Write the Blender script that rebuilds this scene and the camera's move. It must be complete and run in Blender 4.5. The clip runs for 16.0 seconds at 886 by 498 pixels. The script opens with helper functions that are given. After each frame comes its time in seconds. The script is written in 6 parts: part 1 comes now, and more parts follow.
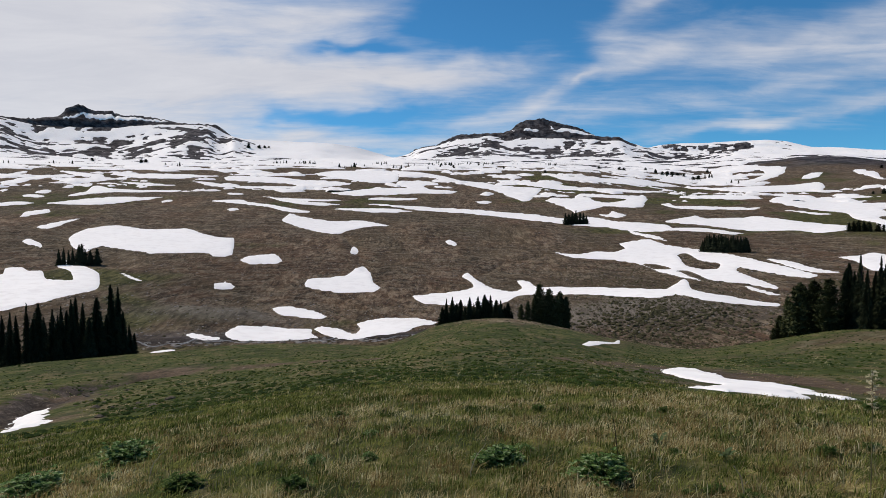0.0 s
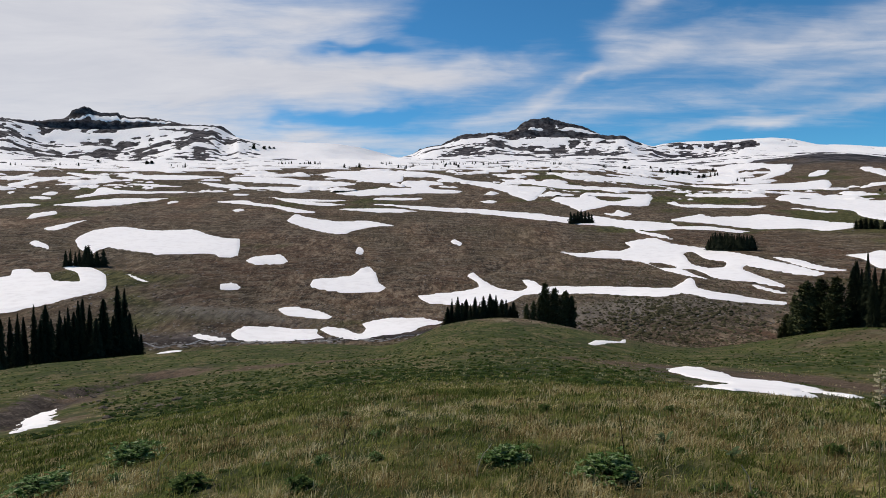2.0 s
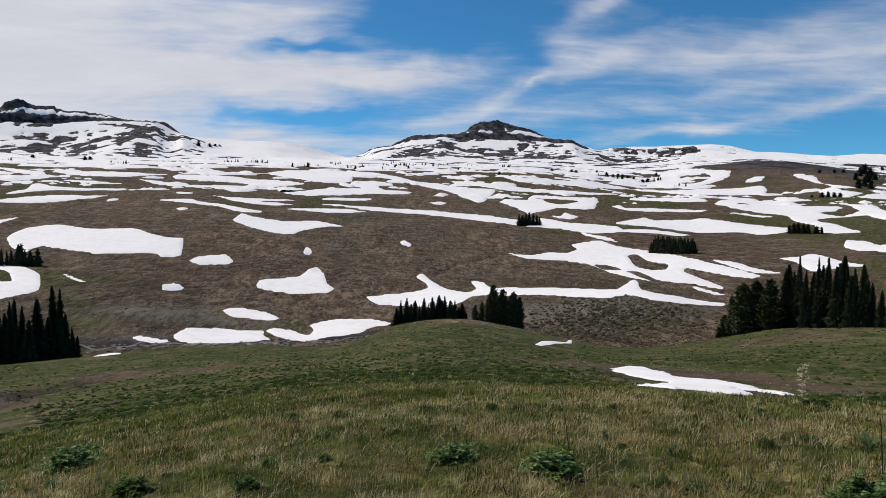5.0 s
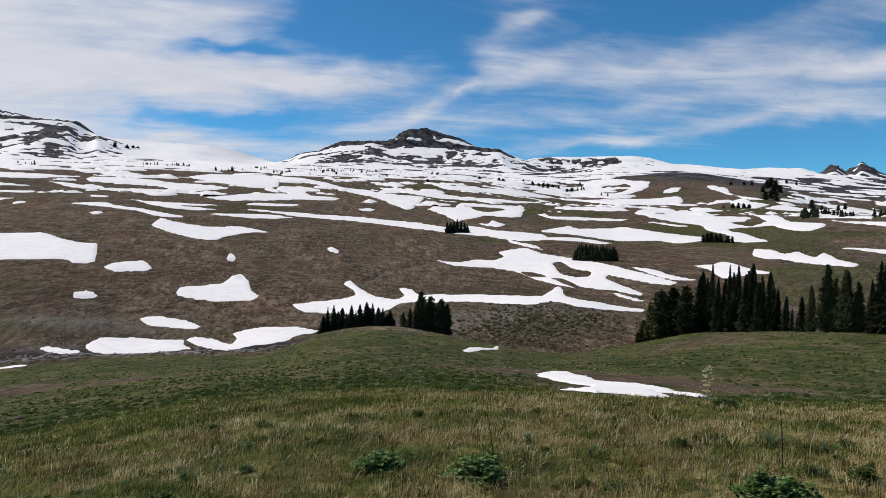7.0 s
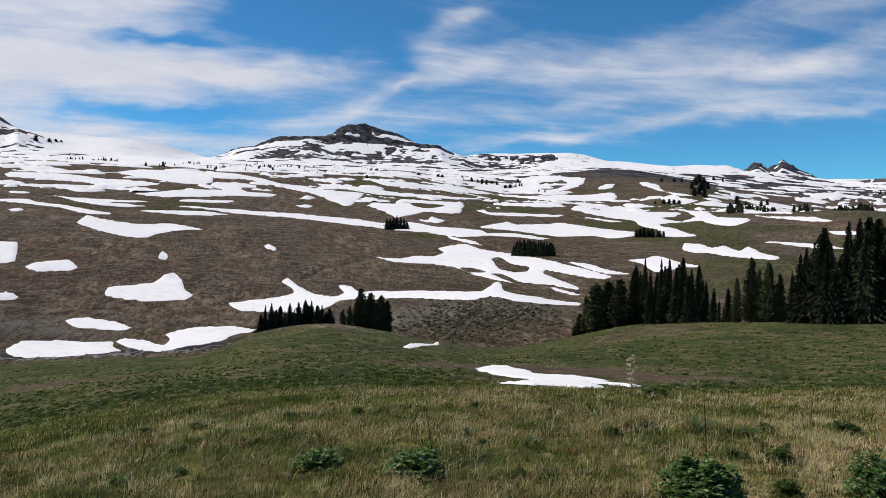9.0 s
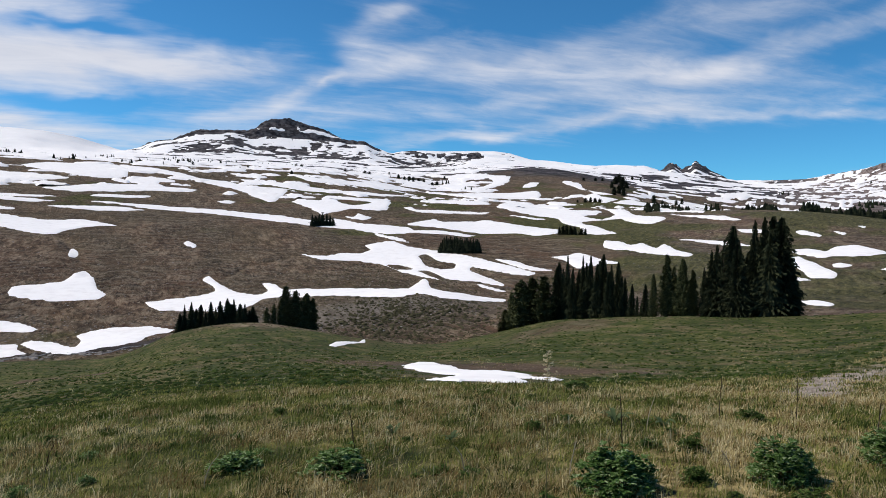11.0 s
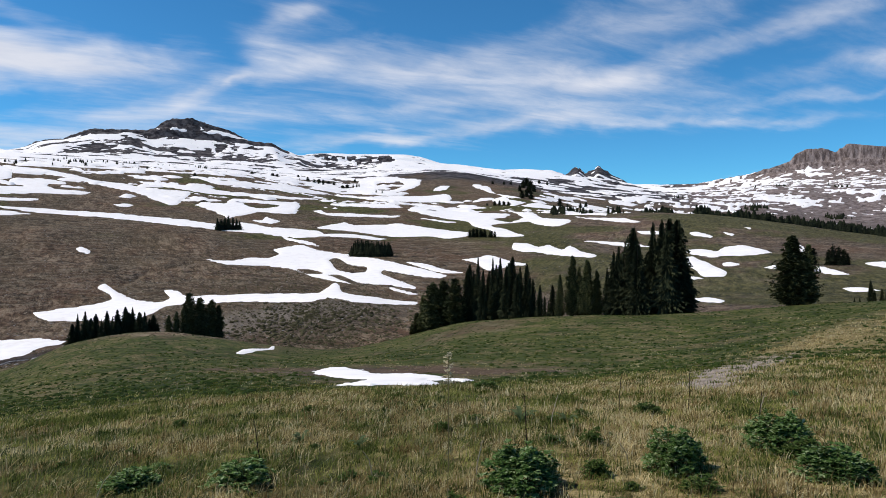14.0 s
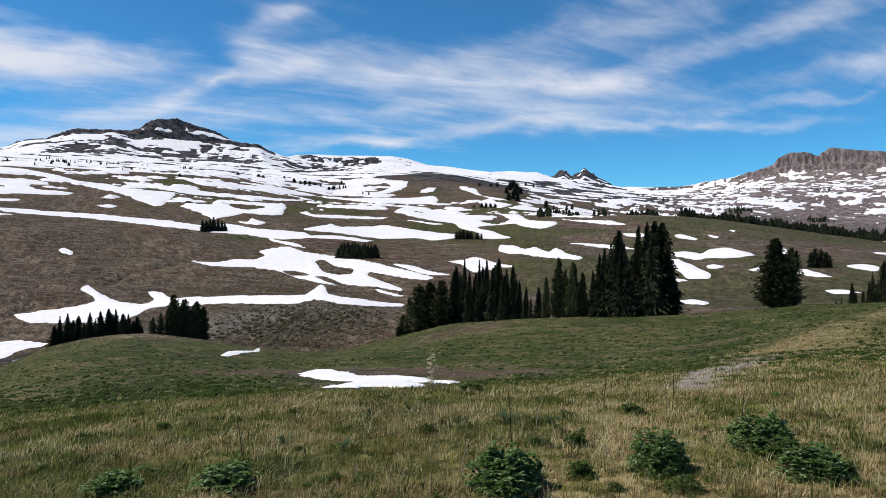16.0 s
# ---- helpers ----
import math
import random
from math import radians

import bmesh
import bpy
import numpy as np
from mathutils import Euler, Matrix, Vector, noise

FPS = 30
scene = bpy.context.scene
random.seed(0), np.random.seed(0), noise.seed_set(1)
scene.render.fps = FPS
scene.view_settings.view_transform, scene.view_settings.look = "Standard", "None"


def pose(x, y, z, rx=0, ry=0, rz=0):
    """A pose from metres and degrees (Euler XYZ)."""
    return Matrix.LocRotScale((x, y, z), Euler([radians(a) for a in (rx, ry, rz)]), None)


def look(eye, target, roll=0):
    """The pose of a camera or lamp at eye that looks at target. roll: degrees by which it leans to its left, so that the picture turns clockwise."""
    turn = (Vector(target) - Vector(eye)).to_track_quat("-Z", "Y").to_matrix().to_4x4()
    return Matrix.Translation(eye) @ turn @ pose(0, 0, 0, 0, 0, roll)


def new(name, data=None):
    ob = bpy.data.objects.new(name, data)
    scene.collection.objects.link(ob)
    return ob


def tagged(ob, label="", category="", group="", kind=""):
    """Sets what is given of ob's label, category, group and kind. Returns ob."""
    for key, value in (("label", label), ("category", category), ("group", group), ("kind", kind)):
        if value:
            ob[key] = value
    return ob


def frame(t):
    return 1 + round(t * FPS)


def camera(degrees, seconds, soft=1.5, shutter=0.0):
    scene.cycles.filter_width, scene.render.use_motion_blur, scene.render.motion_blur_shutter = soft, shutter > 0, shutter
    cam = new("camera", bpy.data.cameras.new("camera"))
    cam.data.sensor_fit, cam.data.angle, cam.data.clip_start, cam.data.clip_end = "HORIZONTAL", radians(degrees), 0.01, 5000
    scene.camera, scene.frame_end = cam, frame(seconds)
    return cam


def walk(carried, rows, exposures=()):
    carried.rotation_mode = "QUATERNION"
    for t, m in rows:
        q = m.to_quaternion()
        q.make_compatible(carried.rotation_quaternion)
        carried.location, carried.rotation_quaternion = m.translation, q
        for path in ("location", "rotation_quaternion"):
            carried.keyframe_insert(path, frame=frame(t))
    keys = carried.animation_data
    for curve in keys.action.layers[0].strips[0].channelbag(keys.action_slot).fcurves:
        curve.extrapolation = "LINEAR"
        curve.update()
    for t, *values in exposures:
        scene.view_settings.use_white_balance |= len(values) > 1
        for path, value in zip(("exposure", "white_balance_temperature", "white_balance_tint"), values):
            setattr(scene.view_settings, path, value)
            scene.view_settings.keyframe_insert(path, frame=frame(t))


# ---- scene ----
cam = camera(66.55, 16.0, soft=0.35)
# seconds, place, turn, tilt, roll
PATH = [(0, 0.000, 0.000, 0, -2.01, 0.17), (0.5, 0.000, 0.000, 0.15, -2, 0.32), (1, 0.000, 0.000, 0.17, -1.7, 0.55), (1.5, 0.000, 0.000, 0.21, -1.91, 0.53),
        (2, 0.000, 0.000, 0.43, -2.03, 0.46), (2.5, 0.000, 0.000, 0.52, -1.73, 0.5), (3, 0.000, 0.000, 0.49, -1.88, 0.61), (3.5, -0.001, -0.011, 0.1, -1.9, 0.38),
        (4, -0.003, -0.023, -0.9, -1.92, 0.25), (4.5, -0.004, -0.034, -2.35, -1.94, 0.1), (5.5, -0.007, -0.057, -5.59, -1.89, -0.18), (6, -0.002, -0.060, -7.5, -1.43, -0.15),
        (6.5, 0.004, -0.064, -8.61, -1.27, -0.19), (7, 0.009, -0.067, -9.92, -1.33, -0.49), (7.5, 0.012, -0.076, -11.27, -1.36, -0.46), (8, 0.015, -0.085, -12.57, -1.1, -0.33),
        (8.5, 0.019, -0.095, -14, -1.26, -0.34), (9, 0.022, -0.104, -15.03, -1.62, -0.21), (10.2, 0.042, -0.097, -18.6, -1.78, -0.24), (11.5, 0.063, -0.090, -22.84, -1.79, -0.27),
        (12, 0.069, -0.095, -24.43, -1.71, -0.01), (12.5, 0.075, -0.100, -25.78, -1.81, -0.13), (13, 0.082, -0.104, -27.03, -1.75, -0.02), (13.5, 0.088, -0.109, -28.4, -1.49, -0.22),
        (14, 0.089, -0.111, -28.73, -1.53, -0.09), (14.5, 0.091, -0.113, -29.74, -1.52, 0.05), (15, 0.092, -0.115, -30.17, -1.73, -0.1), (15.5, 0.094, -0.117, -29.92, -1.71, -0.03),
        (16, 0.095, -0.119, -29.86, -1.37, -0.24)]
walk(cam, [(t, pose(x, y, 1.6, 90 + tilt, roll, turn)) for t, x, y, turn, tilt, roll in PATH],
     exposures=((0.0, -0.16, 6620, 10), (3.0, -0.17, 6620, 10), (5.5, -0.14, 6580, 10), (9.0, -0.06, 6500, 10), (11.5, 0.01, 6380, 10), (14.0, 0.05, 6330, 10), (16.0, 0.08, 6330, 10)))

# ---- sky and sun ----
SUN_BEARING, SUN_HEIGHT = -62.0, 52.0
world = bpy.data.worlds.new("sky")
scene.world = world
world.use_nodes = True
wn, wl = world.node_tree.nodes, world.node_tree.links
wn.clear()


def wnode(kind, **values):
    n = wn.new(kind)
    for key, value in values.items():
        n.inputs[key].default_value = value
    return n


def wmath(op, a, b=0.0, c=0.0):
    n = wn.new("ShaderNodeMath")
    n.operation = op
    for i, v in enumerate((a, b, c)):
        if isinstance(v, (int, float)):
            n.inputs[i].default_value = v
        else:
            wl.new(v, n.inputs[i])
    return n.outputs[0]


sky = wn.new("ShaderNodeTexSky")
sky.sky_type, sky.sun_disc = "NISHITA", False
sky.sun_elevation, sky.sun_rotation = radians(SUN_HEIGHT), radians(SUN_BEARING)
sky.altitude, sky.air_density, sky.dust_density, sky.ozone_density = 2800, 1.0, 0.3, 2.5
way = wn.new("ShaderNodeTexCoord").outputs["Generated"]
sep = wn.new("ShaderNodeSeparateXYZ")
wl.new(way, sep.inputs[0])
dx, dy, dz = sep.outputs
bearing_deg = wmath("MULTIPLY", wmath("ARCTAN2", dx, dy), 57.2958)
height_deg = wmath("MULTIPLY", wmath("ARCSINE", dz), 57.2958)
# high thin cloud lies on a plane above: streaks run with the wind and close up towards the horizon
lift = wmath("ADD", wmath("MAXIMUM", dz, 0.0), 0.10)
plane = wn.new("ShaderNodeCombineXYZ")
wl.new(wmath("DIVIDE", dx, lift), plane.inputs[0])
wl.new(wmath("DIVIDE", dy, lift), plane.inputs[1])


def streaks(turn, scale, stretch, detail, rough, distort, seed):
    m = wn.new("ShaderNodeMapping")
    m.inputs["Rotation"].default_value = (0, 0, radians(turn))
    m.inputs["Location"].default_value = (seed, seed * 0.7, 0)
    m.inputs["Scale"].default_value = (scale, scale * stretch, 1)
    wl.new(plane.outputs[0], m.inputs[0])
    n = wnode("ShaderNodeTexNoise", Scale=1.0, Detail=detail, Roughness=rough, Distortion=distort)
    wl.new(m.outputs[0], n.inputs["Vector"])
    return n.outputs["Fac"]


def ragged(scale, seed, stretch):
    """Wandering of the clouds' outlines, about -0.5 to 0.5."""
    m = wn.new("ShaderNodeMapping")
    m.inputs["Location"].default_value = (seed, -seed, seed * 0.3)
    m.inputs["Scale"].default_value = (scale, scale, scale * stretch)
    wl.new(way, m.inputs[0])
    n = wnode("ShaderNodeTexNoise", Scale=1.0, Detail=3.5, Roughness=0.5, Distortion=0.3)
    wl.new(m.outputs[0], n.inputs["Vector"])
    return wmath("SUBTRACT", n.outputs["Fac"], 0.5)


bent_bearing = wmath("ADD", bearing_deg, wmath("MULTIPLY", ragged(7.0, 2.0, 2.0), 13.0))
bent_height = wmath("ADD", height_deg, wmath("MULTIPLY", ragged(8.0, 6.0, 2.2), 3.6))


def bank(b, e, half_b, half_e, turn=0.0, strength=1.0):
    """A soft bank of cloud round a bearing and a height."""
    u, v = wmath("SUBTRACT", bent_bearing, b), wmath("SUBTRACT", bent_height, e)
    c, s = math.cos(radians(turn)), math.sin(radians(turn))
    p = wmath("DIVIDE", wmath("ADD", wmath("MULTIPLY", u, c), wmath("MULTIPLY", v, s)), half_b)
    q = wmath("DIVIDE", wmath("SUBTRACT", wmath("MULTIPLY", v, c), wmath("MULTIPLY", u, s)), half_e)
    d = wmath("ADD", wmath("MULTIPLY", p, p), wmath("MULTIPLY", q, q))
    return wmath("MULTIPLY", wmath("POWER", 2.7183, wmath("MULTIPLY", d, -1.0)), strength)


# bearing, height, half width, half height, slope, strength
BANKS = ((-31, 13.5, 21, 12, 0, 1.9), (-12, 11.6, 12, 1.9, 2, 0.9), (-1.0, 12.5, 8.5, 1.5, 4, 0.95), (-9, 16.6, 6, 1.1, 8, 0.6), (-14, 6.8, 13, 1.0, 0, 0.75), (4, 6.6, 12, 0.8, 0, 0.4),
         (6.0, 9.9, 5.5, 0.95, 19, 0.62), (13.5, 12.0, 6.5, 1.0, 15, 0.55), (22, 13.9, 6, 1.3, 10, 0.42), (12.6, 11.9, 1.2, 0.35, 25, 0.4), (17, 17.6, 3.2, 0.8, 4, 0.8), (15.2, 15.4, 1.8, 2.4, -22, 0.42), (18.5, 14.6, 4.5, 1.8, 10, 0.40),
         (27, 13.4, 4.5, 0.9, 8, 0.5), (34, 12.6, 10, 2.2, 1, 0.7), (43, 11.9, 6, 0.8, -4, 0.6), (22, 7.7, 8, 0.75, 5, 0.75), (13, 9.4, 8, 1.2, 8, 0.38), (6, 7.9, 9, 0.9, 6, 0.35), (35, 8.9, 10, 0.85, 3, 0.75), (50, 8.5, 10, 0.5, -1, 0.7), (27, 10.4, 8, 0.7, 5, 0.38), (38, 10.2, 9, 1.1, 2, 0.5),
         (44, 16.6, 9, 2.2, 6, 0.62), (49, 14.0, 9, 1.1, 12, 0.62), (59, 15.9, 8, 1.1, 12, 0.6), (60, 11.8, 9, 0.9, 8, 0.45), (57, 9.9, 8, 0.35, 4, 0.45), (68, 13, 9, 2.5, 8, 0.6))
CLEARINGS = ((3.2, 16.8, 5.5, 2.6, 0, -0.7), (-8.2, 14.5, 3.2, 0.45, 6, -0.9), (-8, 9.0, 5.0, 0.55, 4, -1.1), (4, 15.0, 9, 0.7, -10, -0.3), (11.0, 14.6, 2.2, 1.4, -20, -0.4), (30, 17.2, 8, 1.4, 4, -0.35), (34, 5.6, 30, 1.2, 0, -0.4), (55, 6.0, 12, 1.4, 0, -0.4))
total = None
for entry in BANKS + CLEARINGS:
    one = bank(*entry)
    total = one if total is None else wmath("ADD", total, one)
wisps = streaks(-24, 0.75, 1.9, 8, 0.56, 0.9, 3.1)
fine = streaks(-30, 2.2, 2.0, 9, 0.64, 0.8, 8.4)
threads = streaks(-20, 5.0, 3.2, 8, 0.66, 0.5, 5.7)
density = wmath("ADD", wmath("MULTIPLY", total, 0.62), wmath("ADD", wmath("MULTIPLY", wmath("SUBTRACT", wisps, 0.5), 0.85), wmath("ADD", wmath("MULTIPLY", wmath("SUBTRACT", fine, 0.5), 0.55), wmath("MULTIPLY", wmath("SUBTRACT", threads, 0.5), 0.25))))
cover = wn.new("ShaderNodeMapRange")
cover.interpolation_type = "SMOOTHSTEP"
cover.inputs["From Min"].default_value, cover.inputs["From Max"].default_value = -0.06, 1.06
cover.inputs["To Max"].default_value = 0.93
wl.new(density, cover.inputs["Value"])
tint = wn.new("ShaderNodeMix")
tint.data_type, tint.blend_type = "RGBA", "MULTIPLY"
tint.inputs["Factor"].default_value = 1.0
tint.inputs["B"].default_value = (0.38, 0.96, 1.20, 1)
wl.new(sky.outputs[0], tint.inputs["A"])
cloud = wn.new("ShaderNodeMix")
cloud.data_type = "RGBA"
shading = wn.new("ShaderNodeMix")
shading.data_type = "RGBA"
shading.inputs["A"].default_value, shading.inputs["B"].default_value = (6.75, 6.85, 7.5, 1), (8.0, 8.0, 8.45, 1)
billow = wn.new("ShaderNodeMapRange")
billow.inputs["From Min"].default_value, billow.inputs["From Max"].default_value = 0.36, 0.62
wl.new(wmath("ADD", wmath("MULTIPLY", wisps, 0.6), wmath("MULTIPLY", fine, 0.4)), billow.inputs["Value"])
wl.new(billow.outputs[0], shading.inputs["Factor"])
wl.new(shading.outputs["Result"], cloud.inputs["B"])
wl.new(cover.outputs[0], cloud.inputs["Factor"])
wl.new(tint.outputs["Result"], cloud.inputs["A"])
bg = wnode("ShaderNodeBackground", Strength=0.1)
wl.new(cloud.outputs["Result"], bg.inputs["Color"])
wl.new(bg.outputs[0], wn.new("ShaderNodeOutputWorld").inputs[0])

sun = new("sun", bpy.data.lights.new("sun", "SUN"))
sun.data.energy, sun.data.angle, sun.data.color = 3.9, radians(0.55), (1.0, 0.90, 0.77)
sun.matrix_world = look((0, 0, 0), (-math.sin(radians(SUN_BEARING)) * math.cos(radians(SUN_HEIGHT)), -math.cos(radians(SUN_BEARING)) * math.cos(radians(SUN_HEIGHT)), -math.sin(radians(SUN_HEIGHT))))

# ---- materials ----


class Mat:
    """A node material: short ways to add nodes."""

    def __init__(self, name, rough=0.9, spec=0.2):
        self.m = bpy.data.materials.new(name)
        self.m.use_nodes = True
        self.n, self.l = self.m.node_tree.nodes, self.m.node_tree.links
        self.bsdf = self.n["Principled BSDF"]
        self.bsdf.inputs["Roughness"].default_value = rough
        self.bsdf.inputs["Specular IOR Level"].default_value = spec
        self.where = self.n.new("ShaderNodeTexCoord").outputs["Object"]

    def noise(self, scale, stretch=(1, 1, 1), detail=5, rough=0.6, distort=0.0, turn=0.0, axis=0.0):
        mp = self.n.new("ShaderNodeMapping")
        first = self.where
        if axis:
            # the stretch runs along another way over the ground
            swing = self.n.new("ShaderNodeMapping")
            swing.inputs["Rotation"].default_value = (0, 0, radians(axis))
            self.l.new(first, swing.inputs[0])
            first = swing.outputs[0]
        mp.inputs["Scale"].default_value = [scale * s for s in stretch]
        mp.inputs["Rotation"].default_value = (0, 0, radians(turn))
        self.l.new(first, mp.inputs[0])
        t = self.n.new("ShaderNodeTexNoise")
        t.inputs["Scale"].default_value, t.inputs["Detail"].default_value = 1.0, detail
        t.inputs["Roughness"].default_value, t.inputs["Distortion"].default_value = rough, distort
        self.l.new(mp.outputs[0], t.inputs["Vector"])
        return t.outputs["Fac"]

    def both(self, east, *args, **kw):
        """Noise whose long way runs up the northern slope, and up the eastern one where east is 1."""
        a, b = self.noise(*args, **kw), self.noise(*args, axis=48.0, **kw)
        return self.math("ADD", self.math("MULTIPLY", a, self.math("SUBTRACT", 1.0, east)), self.math("MULTIPLY", b, east))

    def attr(self, name):
        a = self.n.new("ShaderNodeAttribute")
        a.attribute_name = name
        return a.outputs["Fac"]

    def span(self, value, lo, hi, to_lo=0.0, to_hi=1.0):
        r = self.n.new("ShaderNodeMapRange")
        r.interpolation_type = "SMOOTHSTEP"
        for key, v in (("From Min", lo), ("From Max", hi), ("To Min", to_lo), ("To Max", to_hi)):
            r.inputs[key].default_value = v
        self.l.new(value, r.inputs["Value"])
        return r.outputs[0]

    def math(self, op, a, b=0.0):
        m = self.n.new("ShaderNodeMath")
        m.operation = op
        for i, v in enumerate((a, b)):
            if isinstance(v, (int, float)):
                m.inputs[i].default_value = v
            else:
                self.l.new(v, m.inputs[i])
        return m.outputs[0]

    def mix(self, fac, a, b, how="MIX"):
        m = self.n.new("ShaderNodeMix")
        m.data_type, m.blend_type = "RGBA", how
        for key, v in (("Factor", fac), ("A", a), ("B", b)):
            if isinstance(v, (int, float)):
                m.inputs[key].default_value = v
            elif isinstance(v, tuple):
                m.inputs[key].default_value = (*v, 1)
            else:
                self.l.new(v, m.inputs[key])
        return m.outputs["Result"]

    def ramp(self, fac, *stops):
        r = self.n.new("ShaderNodeValToRGB")
        while len(r.color_ramp.elements) < len(stops):
            r.color_ramp.elements.new(0.5)
        for e, (pos, col) in zip(r.color_ramp.elements, stops):
            e.position, e.color = pos, (*col, 1)
        self.l.new(fac, r.inputs[0])
        return r.outputs[0]

    def island(self):
        return self.n.new("ShaderNodeNewGeometry").outputs["Random Per Island"]

    def each(self):
        return self.n.new("ShaderNodeObjectInfo").outputs["Random"]

    def done(self, colour, relief=None, strength=0.4, depth=0.1):
        self.l.new(colour, self.bsdf.inputs["Base Color"])
        if relief is not None:
            b = self.n.new("ShaderNodeBump")
            b.inputs["Strength"].default_value, b.inputs["Distance"].default_value = strength, depth
            self.l.new(relief, b.inputs["Height"])
            self.l.new(b.outputs[0], self.bsdf.inputs["Normal"])
        return self.m


def ground_material():
    k = Mat("meadow_and_scree", 0.95, 0.1)
    east = k.attr("east")
    fine, blotch, wide = k.both(east, 1.5, (1, 0.45, 1), 7, 0.7), k.both(east, 0.14, (1, 0.40, 1), 6), k.noise(0.02, (1, 0.6, 1), 5)
    grit = k.noise(6.0, detail=6, rough=0.75)
    clod = k.both(east, 0.50, (1.0, 0.26, 0.5), 9, 0.76, 0.5, 10)
    wild = k.attr("wild")
    soil = k.ramp(k.math("ADD", k.math("MULTIPLY", blotch, 0.35), k.math("MULTIPLY", clod, 0.65)), (0.42, (0.046, 0.029, 0.019)), (0.5, (0.148, 0.095, 0.060)), (0.58, (0.31, 0.235, 0.160)))
    soil = k.mix(k.math("MULTIPLY", k.span(wide, 0.45, 0.6), 0.5), soil, (0.110, 0.058, 0.034))
    far_tone = k.span(k.noise(0.011, (1, 0.7, 1), 6, 0.65, 0.6, 20), 0.42, 0.58)
    soil = k.mix(k.math("MULTIPLY", far_tone, 0.45), soil, (0.078, 0.068, 0.040))
    # grazing terraces: narrow risers along the contours, broken and wandering
    sep = k.n.new("ShaderNodeSeparateXYZ")
    k.l.new(k.where, sep.inputs[0])
    relief = k.math("MULTIPLY", clod, 0.8)
    broken_up = k.span(k.noise(0.026, (1.0, 0.5, 1), 5, 0.65, 0.8, 12), 0.36, 0.54)
    for rate, drift_x, wander, seed_turn, share in ((0.58, 0.026, 4.2, 7, 0.9), (1.15, -0.022, 5.0, -9, 0.65)):
        level = k.math("ADD", k.math("MULTIPLY", sep.outputs[2], rate), k.math("MULTIPLY", sep.outputs[0], drift_x))
        level = k.math("ADD", level, k.math("MULTIPLY", k.noise(0.042, (1.0, 0.32, 0.4), 5, 0.62, 0.5, seed_turn), wander))
        step = k.math("FRACT", k.math("ADD", level, k.math("MULTIPLY", clod, 1.3)))
        riser = k.math("MULTIPLY", k.span(step, 0.04, 0.26, 1.0, 0.0), k.span(k.both(east, 0.17, (0.8, 0.30, 0.5), 5, 0.68, 0.4, seed_turn * 2), 0.42, 0.54))
        riser = k.math("MULTIPLY", riser, broken_up)
        tread = k.math("MULTIPLY", k.math("MULTIPLY", k.span(step, 0.55, 0.9), broken_up), share * 0.40)
        soil = k.mix(k.math("MULTIPLY", riser, share), soil, (0.030, 0.024, 0.017))
        soil = k.mix(tread, soil, (0.33, 0.275, 0.20))
        relief = k.math("ADD", relief, k.math("MULTIPLY", k.math("MULTIPLY", step, broken_up), share * 0.5))
    # thin wandering dark lines, put into the soil colour only, without relief
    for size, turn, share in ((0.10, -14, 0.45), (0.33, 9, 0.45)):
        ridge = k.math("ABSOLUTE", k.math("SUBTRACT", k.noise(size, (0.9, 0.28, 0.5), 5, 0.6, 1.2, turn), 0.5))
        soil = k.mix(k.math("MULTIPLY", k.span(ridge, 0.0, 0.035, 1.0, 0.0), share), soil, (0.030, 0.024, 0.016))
    pale = k.span(k.both(east, 0.9, (1.0, 0.26, 0.5), 9, 0.8, 0.0, 8), 0.56, 0.64)
    soil = k.mix(k.math("MULTIPLY", pale, 0.7), soil, (0.38, 0.31, 0.23))
    green = k.ramp(k.math("ADD", k.math("MULTIPLY", fine, 0.65), k.math("MULTIPLY", blotch, 0.35)), (0.40, (0.017, 0.026, 0.006)), (0.5, (0.047, 0.060, 0.013)), (0.60, (0.105, 0.104, 0.032)))
    moss = k.ramp(clod, (0.38, (0.027, 0.029, 0.011)), (0.5, (0.076, 0.076, 0.026)), (0.62, (0.160, 0.140, 0.062)))
    thin = k.math("MULTIPLY", k.span(k.noise(0.42, (1, 0.45, 1), 7, 0.72, 0.3, 11), 0.49, 0.60), 0.75)
    green = k.mix(thin, green, k.ramp(grit, (0.38, (0.045, 0.034, 0.018)), (0.5, (0.135, 0.105, 0.052)), (0.62, (0.27, 0.22, 0.125))))
    tufts = k.span(k.noise(1.7, (1, 0.4, 1), 6, 0.7), 0.53, 0.60)
    green = k.mix(k.math("MULTIPLY", tufts, 0.6), green, (0.022, 0.038, 0.009))
    green = k.mix(wild, green, moss)
    straw = k.ramp(grit, (0.38, (0.055, 0.044, 0.017)), (0.5, (0.185, 0.145, 0.060)), (0.62, (0.40, 0.32, 0.155)))
    rock = k.ramp(k.noise(0.05, (1, 1, 1.6), 8, 0.7), (0.41, (0.026, 0.023, 0.026)), (0.5, (0.066, 0.060, 0.064)), (0.59, (0.135, 0.120, 0.120)))
    tan = k.ramp(k.noise(0.10, (1, 1, 0.16), 9, 0.75), (0.40, (0.092, 0.070, 0.064)), (0.5, (0.215, 0.170, 0.155)), (0.60, (0.36, 0.30, 0.28)))
    broken = k.span(k.math("ADD", k.attr("green"), k.math("MULTIPLY", k.math("SUBTRACT", k.math("ADD", k.math("MULTIPLY", blotch, 0.7), k.math("MULTIPLY", fine, 0.3)), 0.5), 1.5)), 0.25, 0.75)
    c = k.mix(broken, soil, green)
